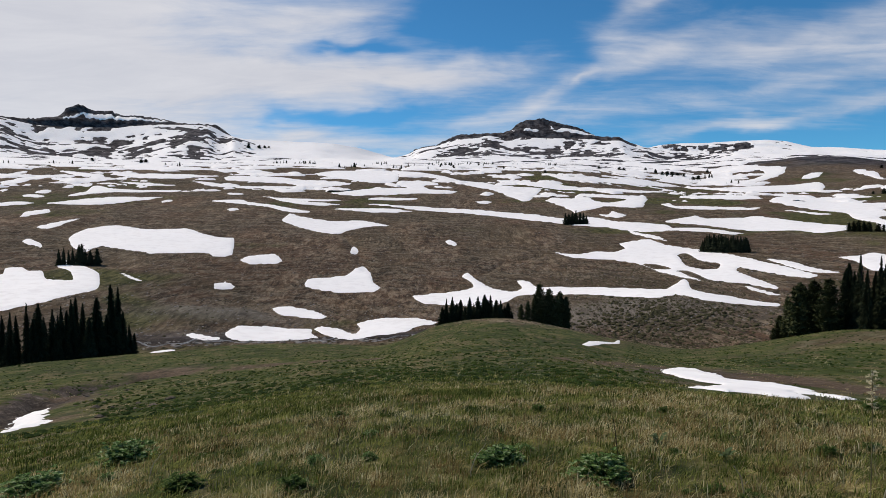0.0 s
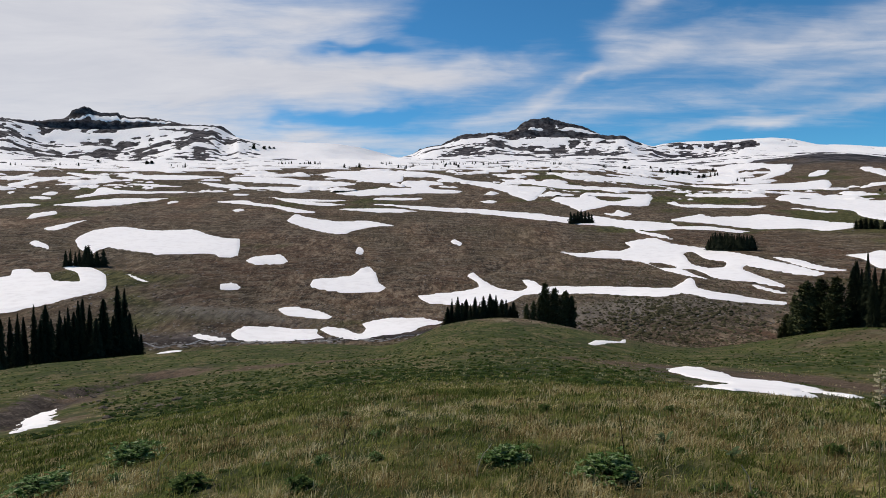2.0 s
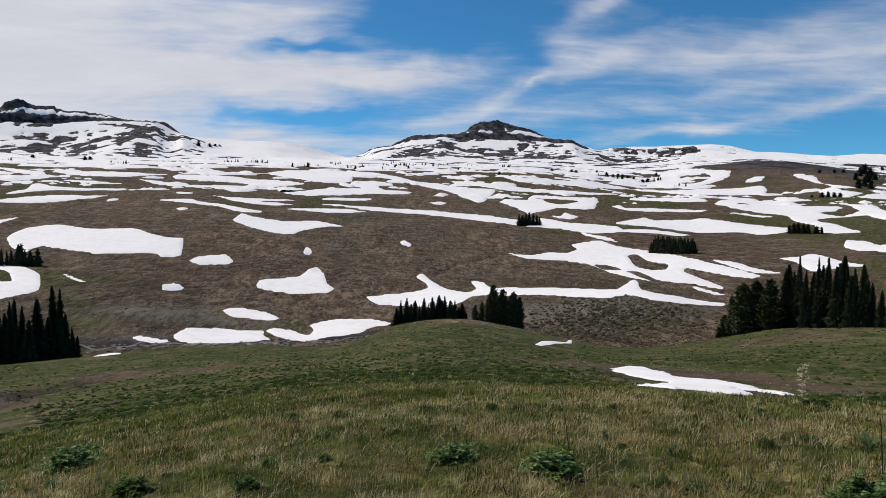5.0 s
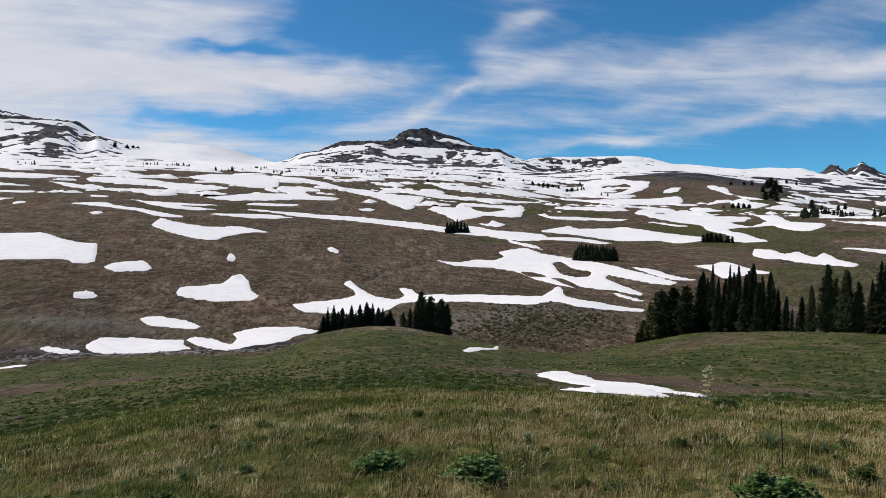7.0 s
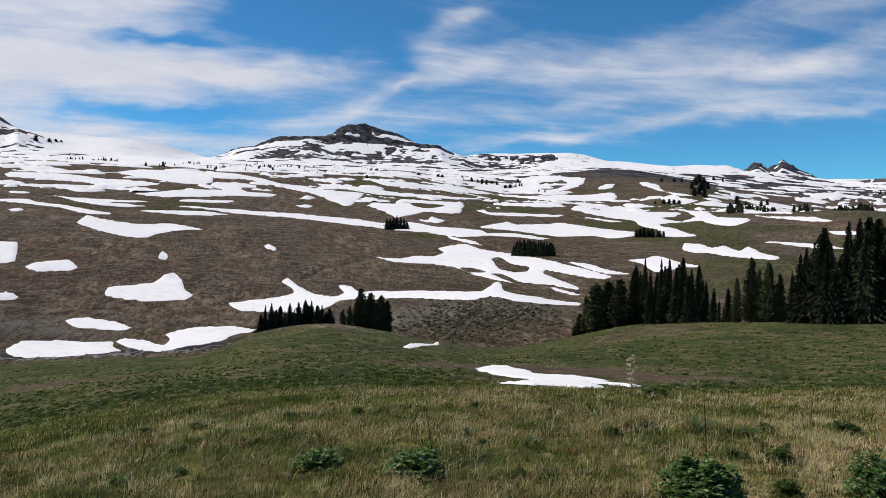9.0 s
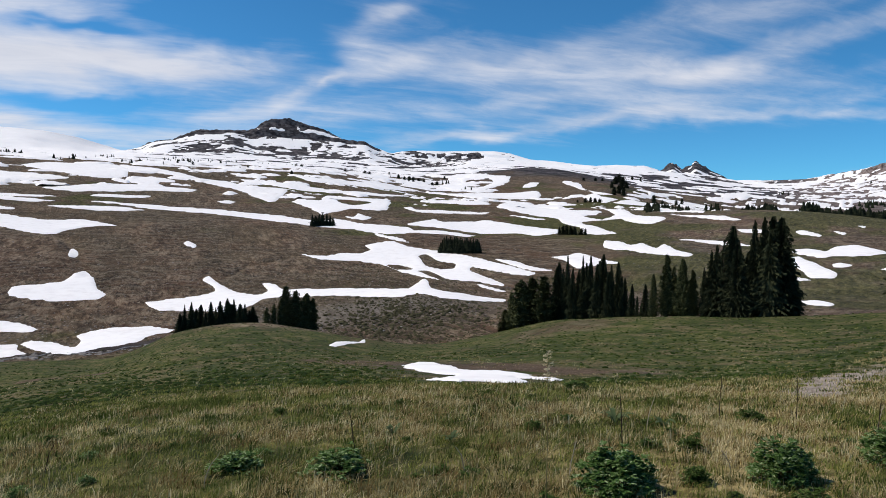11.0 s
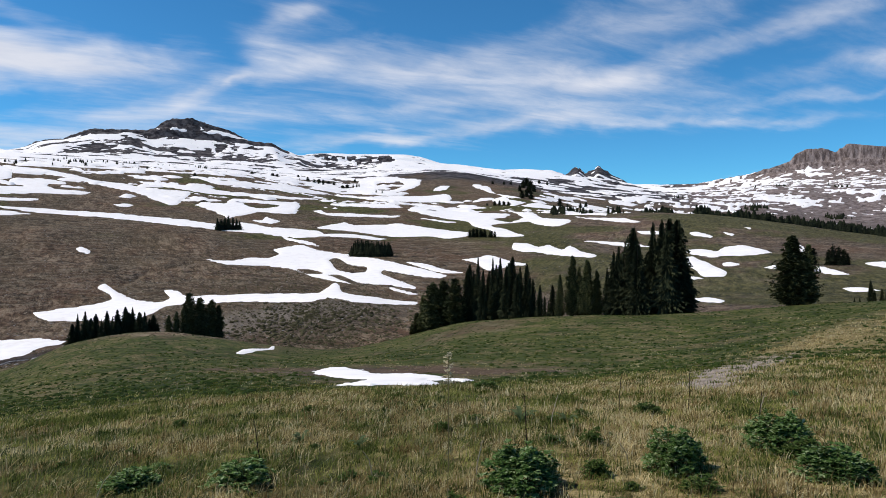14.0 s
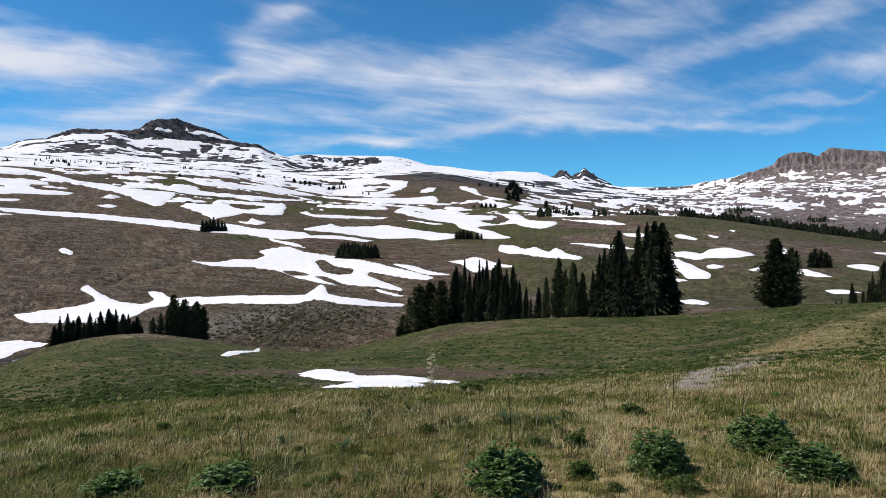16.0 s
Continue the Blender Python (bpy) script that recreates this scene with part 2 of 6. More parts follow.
    c = k.mix(k.span(k.math("ADD", k.attr("dry"), k.math("MULTIPLY", k.math("SUBTRACT", fine, 0.5), 1.0)), 0.3, 0.75), c, straw)
    earth = k.ramp(k.math("ADD", k.math("MULTIPLY", grit, 0.6), k.math("MULTIPLY", fine, 0.4)), (0.38, (0.026, 0.018, 0.012)), (0.5, (0.085, 0.058, 0.038)), (0.60, (0.185, 0.135, 0.092)))
    speckled = k.math("MULTIPLY", k.math("SUBTRACT", k.math("ADD", k.math("MULTIPLY", fine, 0.55), k.math("ADD", k.math("MULTIPLY", grit, 0.2), k.math("MULTIPLY", blotch, 0.25))), 0.5), 4.0)
    c = k.mix(k.span(k.math("ADD", k.math("MULTIPLY", k.attr("earth"), 0.75), speckled), 0.25, 0.75), c, earth)
    # dark wet earth, also the painted shade under the snow by the stream
    mud_and_shade = k.ramp(k.math("ADD", k.math("MULTIPLY", grit, 0.5), k.math("MULTIPLY", fine, 0.5)), (0.40, (0.014, 0.011, 0.009)), (0.52, (0.060, 0.046, 0.036)), (0.62, (0.16, 0.13, 0.11)))
    c = k.mix(k.span(k.math("ADD", k.attr("mud_and_shade"), k.math("MULTIPLY", speckled, 0.9)), 0.3, 0.6), c, mud_and_shade)
    dust = k.ramp(grit, (0.36, (0.13, 0.10, 0.078)), (0.5, (0.28, 0.235, 0.19)), (0.62, (0.42, 0.365, 0.305)))
    c = k.mix(k.span(k.math("ADD", k.attr("path"), k.math("MULTIPLY", speckled, 0.8)), 0.25, 0.6), c, dust)
    clay = k.ramp(clod, (0.36, (0.120, 0.102, 0.082)), (0.5, (0.205, 0.178, 0.142)), (0.64, (0.30, 0.27, 0.22)))
    rills = k.math("ABSOLUTE", k.math("SUBTRACT", k.noise(0.16, (1.3, 0.16, 0.4), 4, 0.55, 0.6, -28), 0.5))
    clay = k.mix(k.math("MULTIPLY", k.span(rills, 0.0, 0.03, 1.0, 0.0), 0.65), clay, (0.05, 0.042, 0.032))
    c = k.mix(k.attr("clay"), c, clay)
    c = k.mix(k.attr("rock"), c, rock)
    c = k.mix(k.attr("tan"), c, tan)
    crag = k.math("MULTIPLY", k.math("MULTIPLY", k.noise(0.035, (1, 1, 0.5), 7, 0.7), k.attr("rock")), 9.0)
    near_relief = k.math("MULTIPLY", k.math("ADD", k.math("MULTIPLY", grit, 0.25), fine), 0.10)
    return k.done(c, k.math("ADD", k.math("ADD", crag, near_relief), k.math("MULTIPLY", relief, wild)), 1.0, 1.0)


def snow_material():
    k = Mat("old_snow", 0.75, 0.25)
    a, b = k.noise(0.25, detail=6, rough=0.65), k.noise(2.5, detail=5)
    c = k.ramp(a, (0.3, (0.85, 0.82, 0.81)), (0.5, (0.94, 0.915, 0.90)), (0.7, (0.955, 0.935, 0.925)))
    dirt = k.math("MULTIPLY", k.span(k.noise(0.09, (0.5, 1, 1), 8, 0.72), 0.58, 0.74), 0.28)
    c = k.mix(dirt, c, (0.50, 0.46, 0.42))
    return k.done(c, k.math("ADD", a, k.math("MULTIPLY", b, 0.3)), 0.35, 0.25)


def needle_material(name, dark, light):
    k = Mat(name, 0.9, 0.06)
    v = k.math("ADD", k.math("MULTIPLY", k.island(), 0.65), k.math("MULTIPLY", k.each(), 0.35))
    return k.done(k.ramp(v, (0.1, dark), (0.9, light)))


def bark_material():
    k = Mat("bark", 0.95, 0.1)
    v = k.noise(9, (1, 1, 0.2), 6)
    return k.done(k.ramp(v, (0.35, (0.045, 0.036, 0.030)), (0.65, (0.15, 0.125, 0.105))), v, 0.8, 0.03)


def blade_material(name, tone, *stops, share=0.42):
    k = Mat(name, 0.8, 0.12)
    # thin blades let part of the light through
    vary = k.math("ADD", k.math("MULTIPLY", k.island(), 0.32), k.math("MULTIPLY", k.attr(tone), 0.68)) if tone else k.island()
    colour = k.ramp(vary, *stops)
    k.done(colour)
    through_light, both = k.n.new("ShaderNodeBsdfTranslucent"), k.n.new("ShaderNodeMixShader")
    both.inputs[0].default_value = share
    k.l.new(colour, through_light.inputs["Color"])
    k.l.new(k.bsdf.outputs[0], both.inputs[1])
    k.l.new(through_light.outputs[0], both.inputs[2])
    k.l.new(both.outputs[0], k.n["Material Output"].inputs["Surface"])
    return k.m


def stone_material(name, dark, light):
    k = Mat(name, 0.9, 0.2)
    v = k.noise(1.2, (1, 1, 1.5), 7, 0.7)
    c = k.mix(0.5, k.ramp(v, (0.35, dark), (0.65, light)), k.ramp(k.island(), (0.0, dark), (1.0, light)))
    return k.done(c, v, 0.7, 0.1)


GROUND = ground_material()
SNOW = snow_material()
NEEDLES = needle_material("spruce_needles", (0.017, 0.023, 0.012), (0.058, 0.066, 0.034))
PINE_NEEDLES = needle_material("pine_needles", (0.026, 0.034, 0.015), (0.135, 0.145, 0.066))
BARK = bark_material()
# ---- land form ----
# The land is drawn round the standing point: for bearings every 5 degrees (0 is ahead, positive to the right)
# the height of each fold of the ground is given as the angle at which it is seen from eye height.
EYE = 1.6
BEARINGS = np.arange(-40, 71, 5.0)


def fold(radii, angles):
    """One fold of the land: its distance (at -40, -15, 10, 40 and 70 degrees) and its angle at every bearing."""
    dist = np.interp(BEARINGS, (-40, -15, 10, 40, 70), radii)
    return dist, EYE + dist * np.tan(np.radians(angles))


HUMP = fold((9.5, 9.5, 9.5, 9.5, 9.5), (-17.6, -17.3, -17, -16.6, -16.2, -15.8, -15.4, -15, -14.8, -14.7, -14.5, -14.3, -14.1, -13.9, -13.85, -13.9, -14.1, -14.0, -13.5, -12.9, -12.2, -11.6, -11.2))
DIP = fold((18, 18, 18, 18, 18), (-15.7, -15.5, -15.3, -15, -14.7, -14.3, -13.9, -13.6, -13.4, -13.4, -13.4, -13.4, -13.4, -13.4, -13.3, -13, -12.6, -11.9, -11.2, -10.5, -9.8, -9.3, -9))
MEADOW = fold((40, 40, 40, 40, 40), (-12.9, -12.9, -13.1, -13.3, -13.1, -12.7, -12.3, -12.0, -11.8, -11.6, -11.5, -11.7, -11.8, -11.8, -11.7, -11.4, -11.1, -10.6, -9.9, -8.8, -7.7, -7.0, -6.8))
BROW = fold((90, 135, 150, 100, 85), (-10.4, -10.1, -9.8, -9.8, -9.8, -9.75, -9.9, -10.1, -8.5, -8.0, -8.6, -9.5, -9.95, -9.1, -7.9, -7.4, -7.0, -6.8, -6.5, -5.9, -5.2, -4.7, -4.5))
VALLEY = fold((150, 185, 190, 150, 140), (-11.0, -10.8, -10.3, -10.1, -9.7, -9.45, -9.5, -9.55, -9.3, -9.0, -9.4, -10.0, -10.1, -9.4, -8.5, -8.0, -7.65, -7.1, -6.6, -6.2, -5.6, -5.2, -5.0))
FOOTHILL = fold((230, 240, 240, 230, 230), (-5.8, -5.7, -5.4, -5.7, -6.3, -6.6, -6.8, -6.8, -6.7, -6.4, -6.0, -5.9, -5.8, -6.1, -6.0, -6.1, -5.75, -5.4, -5.2, -4.95, -4.5, -4.2, -4.1))
LOWER = fold((320, 320, 320, 320, 320), (-2.8, -2.7, -2.55, -2.35, -2.45, -2.7, -3.0, -3.2, -3.35, -3.4, -3.35, -3.35, -3.3, -3.15, -3.1, -3.0, -2.8, -2.8, -2.75, -2.65, -2.6, -2.6, -2.6))
MIDDLE = fold((440, 440, 440, 440, 440), (0.0, 0.05, 0.15, 0.3, 0.4, 0.4, 0.25, 0.1, 0.0, -0.15, -0.3, -0.45, -0.55, -0.7, -0.65, -0.5, -0.4, -0.55, -0.75, -0.85, -1.1, -1.3, -1.4))
BENCH = fold((620, 620, 620, 620, 620), (2.2, 2.25, 2.3, 2.4, 2.5, 2.55, 2.6, 2.5, 2.35, 2.2, 2.05, 1.9, 1.7, 1.55, 1.3, 1.2, 1.3, 1.45, 1.3, 0.7, -0.1, -0.6, -0.9))
EDGE = fold((900, 900, 900, 900, 900), (4.1, 4.15, 4.2, 4.35, 4.5, 4.6, 4.7, 4.7, 4.7, 4.6, 4.5, 3.85, 3.1, 2.95, 2.85, 2.95, 2.0, 1.1, 0.8, 0.3, -0.4, -0.9, -1.2))
PLATEAU = fold((1300, 1300, 1300, 1300, 1300), (4.45, 4.45, 4.6, 4.8, 4.95, 5.1, 5.2, 5.2, 5.2, 5.1, 4.95, 4.6, 4.55, 4.8, 4.9, 4.0, 3.2, 2.8, 2.35, 1.9, 1.25, 0.8, 0.7))
FOOT = fold((1800, 1800, 1800, 1800, 1800), (4.8, 4.85, 4.9, 5.0, 5.15, 5.3, 5.35, 5.4, 5.45, 5.55, 5.4, 5.2, 5.1, 5.25, 5.0, 4.6, 4.1, 3.3, 3.2, 3.5, 3.45, 3.3, 3.2))
CLIFF_FOOT = fold((2440, 2440, 2440, 2440, 2440), (7.3, 7.35, 7.2, 7.35, 7.7, 6.65, 6.55, 5.6, 6.5, 7.0, 6.85, 6.3, 5.8, 5.9, 5.4, 5.0, 4.45, 3.55, 3.7, 4.45, 4.75, 4.6, 4.5))
# The crests on the sky line: bearing and angle, range by range.
MESA = ((-60, 7.0), (-45, 7.4), (-33.8, 7.65), (-31.4, 7.72), (-29.6, 7.95), (-29.2, 8.3), (-28.9, 8.72), (-28.1, 9.04), (-27.7, 8.82), (-27.2, 8.62), (-26.1, 8.7), (-25.3, 8.42), (-24.3, 8.44), (-22.3, 8.26), (-21.1, 8.02), (-18.4, 8.0), (-17.9, 7.68), (-17.2, 7.13), (-16, 6.95), (-14.6, 6.9), (-9.2, 6.79), (-6.8, 6.4), (-4, 5.58))
PEAK = ((-3.4, 5.77), (-2.2, 6.43), (-0.65, 6.71), (0.8, 7.4), (1.5, 7.64), (5.07, 7.69), (5.8, 7.91), (6.1, 8.32), (6.95, 8.72), (8.45, 8.82), (9.5, 8.48), (10.7, 8.2), (11.6, 7.9), (12.7, 7.29), (14.7, 7.08), (15.3, 6.7), (16.8, 6.15))
WHITE_RIDGE = ((17.3, 6.27), (18.3, 6.41), (21.2, 6.37), (25.4, 6.4), (26.8, 6.21), (28.5, 5.7), (30.6, 5.52), (33.7, 5.1), (35.6, 5.19), (37.8, 5.03), (39.4, 4.55), (42.4, 4.25), (44.7, 3.75))
CASTLE = ((46.9, 3.76), (49.4, 3.76), (51.5, 4.16), (53.2, 4.42), (54.8, 4.94), (55.85, 5.3), (56.2, 5.77), (56.9, 6.12), (58.0, 6.12), (58.4, 6.0), (58.72, 5.78), (58.9, 5.8), (59.0, 6.02), (59.14, 6.08), (59.28, 5.98), (59.42, 6.3), (59.7, 6.34), (63, 5.86), (64.1, 5.72), (72, 5.3), (90, 5.0))
TWIN_PEAKS = ((30, 3.0), (38.2, 4.1), (38.95, 4.5), (39.55, 5.05), (39.9, 5.24), (40.15, 5.1), (40.6, 4.66), (41.0, 4.9), (41.35, 5.1), (41.62, 5.34), (41.95, 5.14), (42.3, 4.85), (42.6, 4.62), (43.1, 4.4), (43.6, 4.18), (44.4, 3.66), (55, 3.0))
LEDGES = np.array(((-33, 7.4), (-29.6, 7.78), (-27, 7.86), (-24.3, 8.04), (-21, 8.0), (-10, 7.0), (1.5, 7.5), (5.6, 7.7), (7, 7.75), (8.4, 7.6), (10.2, 7.62), (12, 7.35), (15, 7.0), (30, 5)))
SKYLINE = np.array(MESA + PEAK + WHITE_RIDGE + CASTLE)
TWINS = np.array(TWIN_PEAKS)
# small run-off channels on the far slope
CHANNELS = (((-56, 391), (-46, 355), (-38, 317), (-34, 301)), ((-229, 350), (-203, 335), (-182, 319), (-166, 295)), ((-93, 254), (-71, 253), (-47, 249), (-29, 236)), ((51, 344), (32, 330), (17, 301)))
GULLY = ((-17, 24), (-22, 34), (-25.2, 43.4), (-26.8, 49.8), (-27.6, 56.2), (-26.7, 60.4))


def lattice(ix, iy, seed):
    """A repeatable random value for each whole-number place."""
    h = (ix.astype(np.int64) * 374761393 + iy.astype(np.int64) * 668265263 + seed * 974634777) & 0xFFFFFFFF
    h = ((h ^ (h >> 13)) * 1274126177) & 0xFFFFFFFF
    return ((h ^ (h >> 16)) & 0xFFFF) / 65535.0


def value_noise(x, y, seed=0):
    ix, iy = np.floor(x), np.floor(y)
    u, v = x - ix, y - iy
    u, v = u * u * u * (u * (6 * u - 15) + 10), v * v * v * (v * (6 * v - 15) + 10)
    a, b = lattice(ix, iy, seed), lattice(ix + 1, iy, seed)
    c, d = lattice(ix, iy + 1, seed), lattice(ix + 1, iy + 1, seed)
    return (a * (1 - u) + b * u) * (1 - v) + (c * (1 - u) + d * u) * v


def fbm(x, y, octaves=4, seed=0):
    """Layered noise, about -1 to 1."""
    total, weight = 0.0, 0.5
    for i in range(octaves):
        total = total + weight * (2 * value_noise(x * 2 ** i + 17.3 * i, y * 2 ** i - 9.1 * i, seed + i) - 1)
        weight *= 0.5
    return total


def around(bearing, values):
    """A fold's values at any bearing: smooth between its own, and closed behind the standing point."""
    b = (np.asarray(bearing, float) + 180) % 360 - 180
    left = np.where(b < -40, (-40 - b), np.where(b > 70, 250 - (b - 70), 0.0)) / 250
    t = np.clip((b + 40) / 5, 0, len(values) - 1.0001)
    i = t.astype(int)
    f = t - i
    v = np.concatenate(([values[0]], values, [values[-1]]))
    p0, p1, p2, p3 = v[i], v[i + 1], v[i + 2], v[np.minimum(i + 3, len(v) - 1)]
    inside = 0.5 * (2 * p1 + (p2 - p0) * f + (2 * p0 - 5 * p1 + 4 * p2 - p3) * f ** 2 + (3 * p1 - p0 - 3 * p2 + p3) * f ** 3)
    behind = values[0] * (1 - left) + values[-1] * left
    return np.where((b < -40) | (b > 70), behind, inside)


def crest(bearing, table, distance):
    b = (np.asarray(bearing, float) + 180) % 360 - 180
    return EYE + distance * np.tan(np.radians(np.interp(b, table[:, 0], table[:, 1])))


def land(bearing, r, rough=True):
    """The height of the ground at bearings and distances (arrays of one shape)."""
    bearing, r = np.asarray(bearing, float), np.asarray(r, float)
    s, c = np.sin(np.radians(bearing)), np.cos(np.radians(bearing))
    x, y = r * s, r * c
    rise = np.interp((bearing + 180) % 360 - 180, (-180, -35, 20, 70, 180), (0.0, -0.05, 0.0, 0.05, 0.0))
    R = [np.zeros_like(r), np.full_like(r, 4.0)]
    Z = [np.zeros_like(r), -0.12 + 4 * rise]
    for dist, height in (HUMP, DIP, MEADOW, BROW, VALLEY, FOOTHILL, LOWER, MIDDLE, BENCH, EDGE, PLATEAU, FOOT, CLIFF_FOOT):
        R.append(around(bearing, dist))
        Z.append(around(bearing, height))
    top = crest(bearing, SKYLINE, 2500.0)
    Z[-1] = np.minimum(Z[-1], top - 4)
    # cliffs: one wall, two walls with a shelf between, or a wall above a talus slope
    foot, b = Z[-1], (bearing + 180) % 360 - 180
    rock = cliff_share(bearing)
    shelf = np.interp(b, (-29.8, -29.2, -22, -21, 5.3, 5.9, 12.5, 13.5), (0, 1, 1, 0, 0, 1, 1, 0))
    talus = np.interp(b, (54, 56, 80, 90), (0, 1, 1, 0))
    ledge = np.minimum(crest(bearing, LEDGES, 2452.0), top - 3)
    thin = np.interp(b, (-36, -33, -31, -21, -19, -17, -4, -2, 4, 5.2, 12.5, 14), (1, 1, 0, 0, 0.8, 0, 0, 1, 1, 0, 0, 0.8))
    wall_low = foot + (top - foot) * (0.2 + 0.45 * rock + 0.26 * thin)
    wall_high = foot + (top - foot) * (0.77 + 0.18 * rock + 0.03 * thin)
    low = wall_low * (1 - shelf) + ledge * shelf
    high = wall_high * (1 - shelf) + (top - np.interp(b, (-28.2, -27.2, -22, -21), (0.35, 0.26, 0.26, 0.35)) * (top - ledge)) * shelf
    chip = fbm(bearing * 7, bearing * 0 + 1.5, 3, 17)
    low = low * (1 - talus) + (foot + 0.30 * (top - foot)) * talus
    high = high * (1 - talus) + (foot + (0.36 + 0.07 * chip) * (top - foot)) * talus
    # how far the snow slope climbs the wall's foot
    climb = np.interp(b, (-36, -33, -31, -26, -23, -19, -17, -4, -2, 4, 5.5, 10, 13, 15, 17), (0.75, 0.75, 0.25, 0.25, 0.6, 0.75, 0.3, 0.3, 0.75, 0.75, 0.4, 0.4, 0.65, 0.75, 0.0))
    Z[-1] = foot + (low - foot) * climb
    R += [np.full_like(r, 2452.0), np.full_like(r, 2488.0)]
    Z += [low, high]
    R += [np.full_like(r, 2500.0), np.full_like(r, 2700.0), np.full_like(r, 3400.0), np.full_like(r, 4800.0)]
    Z += [top, top - 30, np.maximum(crest(bearing, TWINS, 3400.0), 60), np.full_like(r, 20.0)]
    R, Z = np.array(R), np.array(Z)
    h = np.diff(R, axis=0)
    d = np.diff(Z, axis=0) / h
    m = np.zeros_like(Z)
    same = d[:-1] * d[1:] > 0
    w1, w2 = 2 * h[1:] + h[:-1], h[1:] + 2 * h[:-1]
    m[1:-1] = np.where(same, (w1 + w2) / np.where(same, w1 / np.where(same, d[:-1], 1) + w2 / np.where(same, d[1:], 1), 1), 0)
    m[0], m[-1] = d[0], d[-1]
    z = np.zeros_like(r)
    for k in range(len(R) - 1):
        f = np.clip((r - R[k]) / h[k], 0, 1)
        part_z = Z[k] * (1 + 2 * f) * (1 - f) ** 2 + h[k] * m[k] * f * (1 - f) ** 2 + Z[k + 1] * f ** 2 * (3 - 2 * f) + h[k] * m[k + 1] * f ** 2 * (f - 1)
        z = np.where((r >= R[k]) & ((r < R[k + 1]) | (k == len(R) - 2)), part_z, z)
    if rough:
        z = z + 0.05 * fbm(x / 1.6, y / 1.6, 3, 3) * np.clip(r / 5, 0, 1) * np.clip(2 - r / 60, 0, 1)
        z = z + 0.5 * fbm(x / 14, y / 14, 3, 5) * np.clip((r - 12) / 60, 0, 1) * np.clip(3 - r / 400, 0, 1)
        z = z + 2.2 * fbm(x / 70, y / 70, 4, 7) * np.clip((r - 150) / 250, 0, 1)
        z = z + 13.0 * fbm(x / 230, y / 230, 4, 11) * np.clip((r - 1300) / 700, 0, 1) * np.clip((2430 - r) / 120, 0, 1)
        # broken rock along the cliffs below the crests
        z = z + 13 * fbm(bearing * 4.6, r / 90, 3, 15) * np.exp(-(((bearing - 40.8) / 3.0) ** 4)) * np.clip((r - 3150) / 150, 0, 1) * np.clip((3650 - r) / 200, 0, 1)
        z = z + (3 * fbm(bearing * 2.2, r / 300, 3, 13) + 6 * fbm(bearing * 9, r / 200, 2, 14)) * (1 - 0.6 * np.clip((bearing - 50) / 5, 0, 1)) * np.clip((r - 2440) / 12, 0, 1) * np.clip((2900 - r) / 300, 0, 1) * cliff_share(bearing)
    z = z + 3.4 * np.exp(-(((bearing - 18) / 7.5) ** 4) - ((r - 216) / 20) ** 2) + 3.0 * np.exp(-(((bearing + 18.7) / 4.2) ** 4) - ((r - 219) / 15) ** 2)
    for channel in CHANNELS:
        z = z - 1.3 * np.exp(-(to_line(x, y, channel) / 3.0) ** 2)
    z = z - 0.75 * np.exp(-(to_line(x, y, GULLY) / 1.5) ** 2) * np.clip((r - 20) / 8, 0, 1) * (1 + 0.6 * fbm(x / 1.6, y / 1.6, 2, 19))
    return z


def to_line(x, y, line):
    """The distance on the plan from a broken line."""
    best = np.full(np.shape(x), 1e9)
    for (x0, y0), (x1, y1) in zip(line, line[1:]):
        ex, ey = x1 - x0, y1 - y0
        t = np.clip(((x - x0) * ex + (y - y0) * ey) / (ex * ex + ey * ey), 0, 1)
        best = np.minimum(best, np.hypot(x - x0 - t * ex, y - y0 - t * ey))
    return best


def cliff_share(bearing):
    """Where the crests are bare broken rock (1) and where they are smooth snow (0)."""
    b = (np.asarray(bearing, float) + 180) % 360 - 180
    return np.interp(b, (-19, -17, -3.5, -2.5, 14.5, 16, 19, 22, 50, 54), (1, 0.02, 0.02, 0.7, 0.7, 0.12, 0.1, 0.0, 0.0, 1))


def ground_at(x, y):
    return float(land(np.array([math.degrees(math.atan2(x, y))]), np.array([math.hypot(x, y)]))[0])

# ---- the ground, one sheet to the sky line ----


def steps(*pairs):
    """Distances: from each start on with its own ratio (below 1) or step in metres."""
    out = []
    for (start, step), (end, _) in zip(pairs, pairs[1:]):
        r = start
        while r < end - 1e-6:
            out.append(r)
            r += step if step >= 1 else r * step
    return np.array(out + [pairs[-1][0]])


COLS = np.concatenate((np.arange(-180, -36, 3.0), np.arange(-36, 66, 0.14), np.arange(66, 179, 3.0)))
ROWS = steps((0.02, 0.5), (0.4, 0.25), (4, 0.03), (15, 0.012), (60, 0.025), (160, 0.011), (1000, 0.016), (1800, 9), (2430, 4), (2520, 14), (2700, 40), (3300, 14), (3440, 120), (4800, 1))
GB, GR = np.meshgrid(COLS, ROWS)
GX, GY = GR * np.sin(np.radians(GB)), GR * np.cos(np.radians(GB))
GZ = land(GB, GR)
GX[0], GY[0], GZ[0] = 0.008, 0.009, 0.0


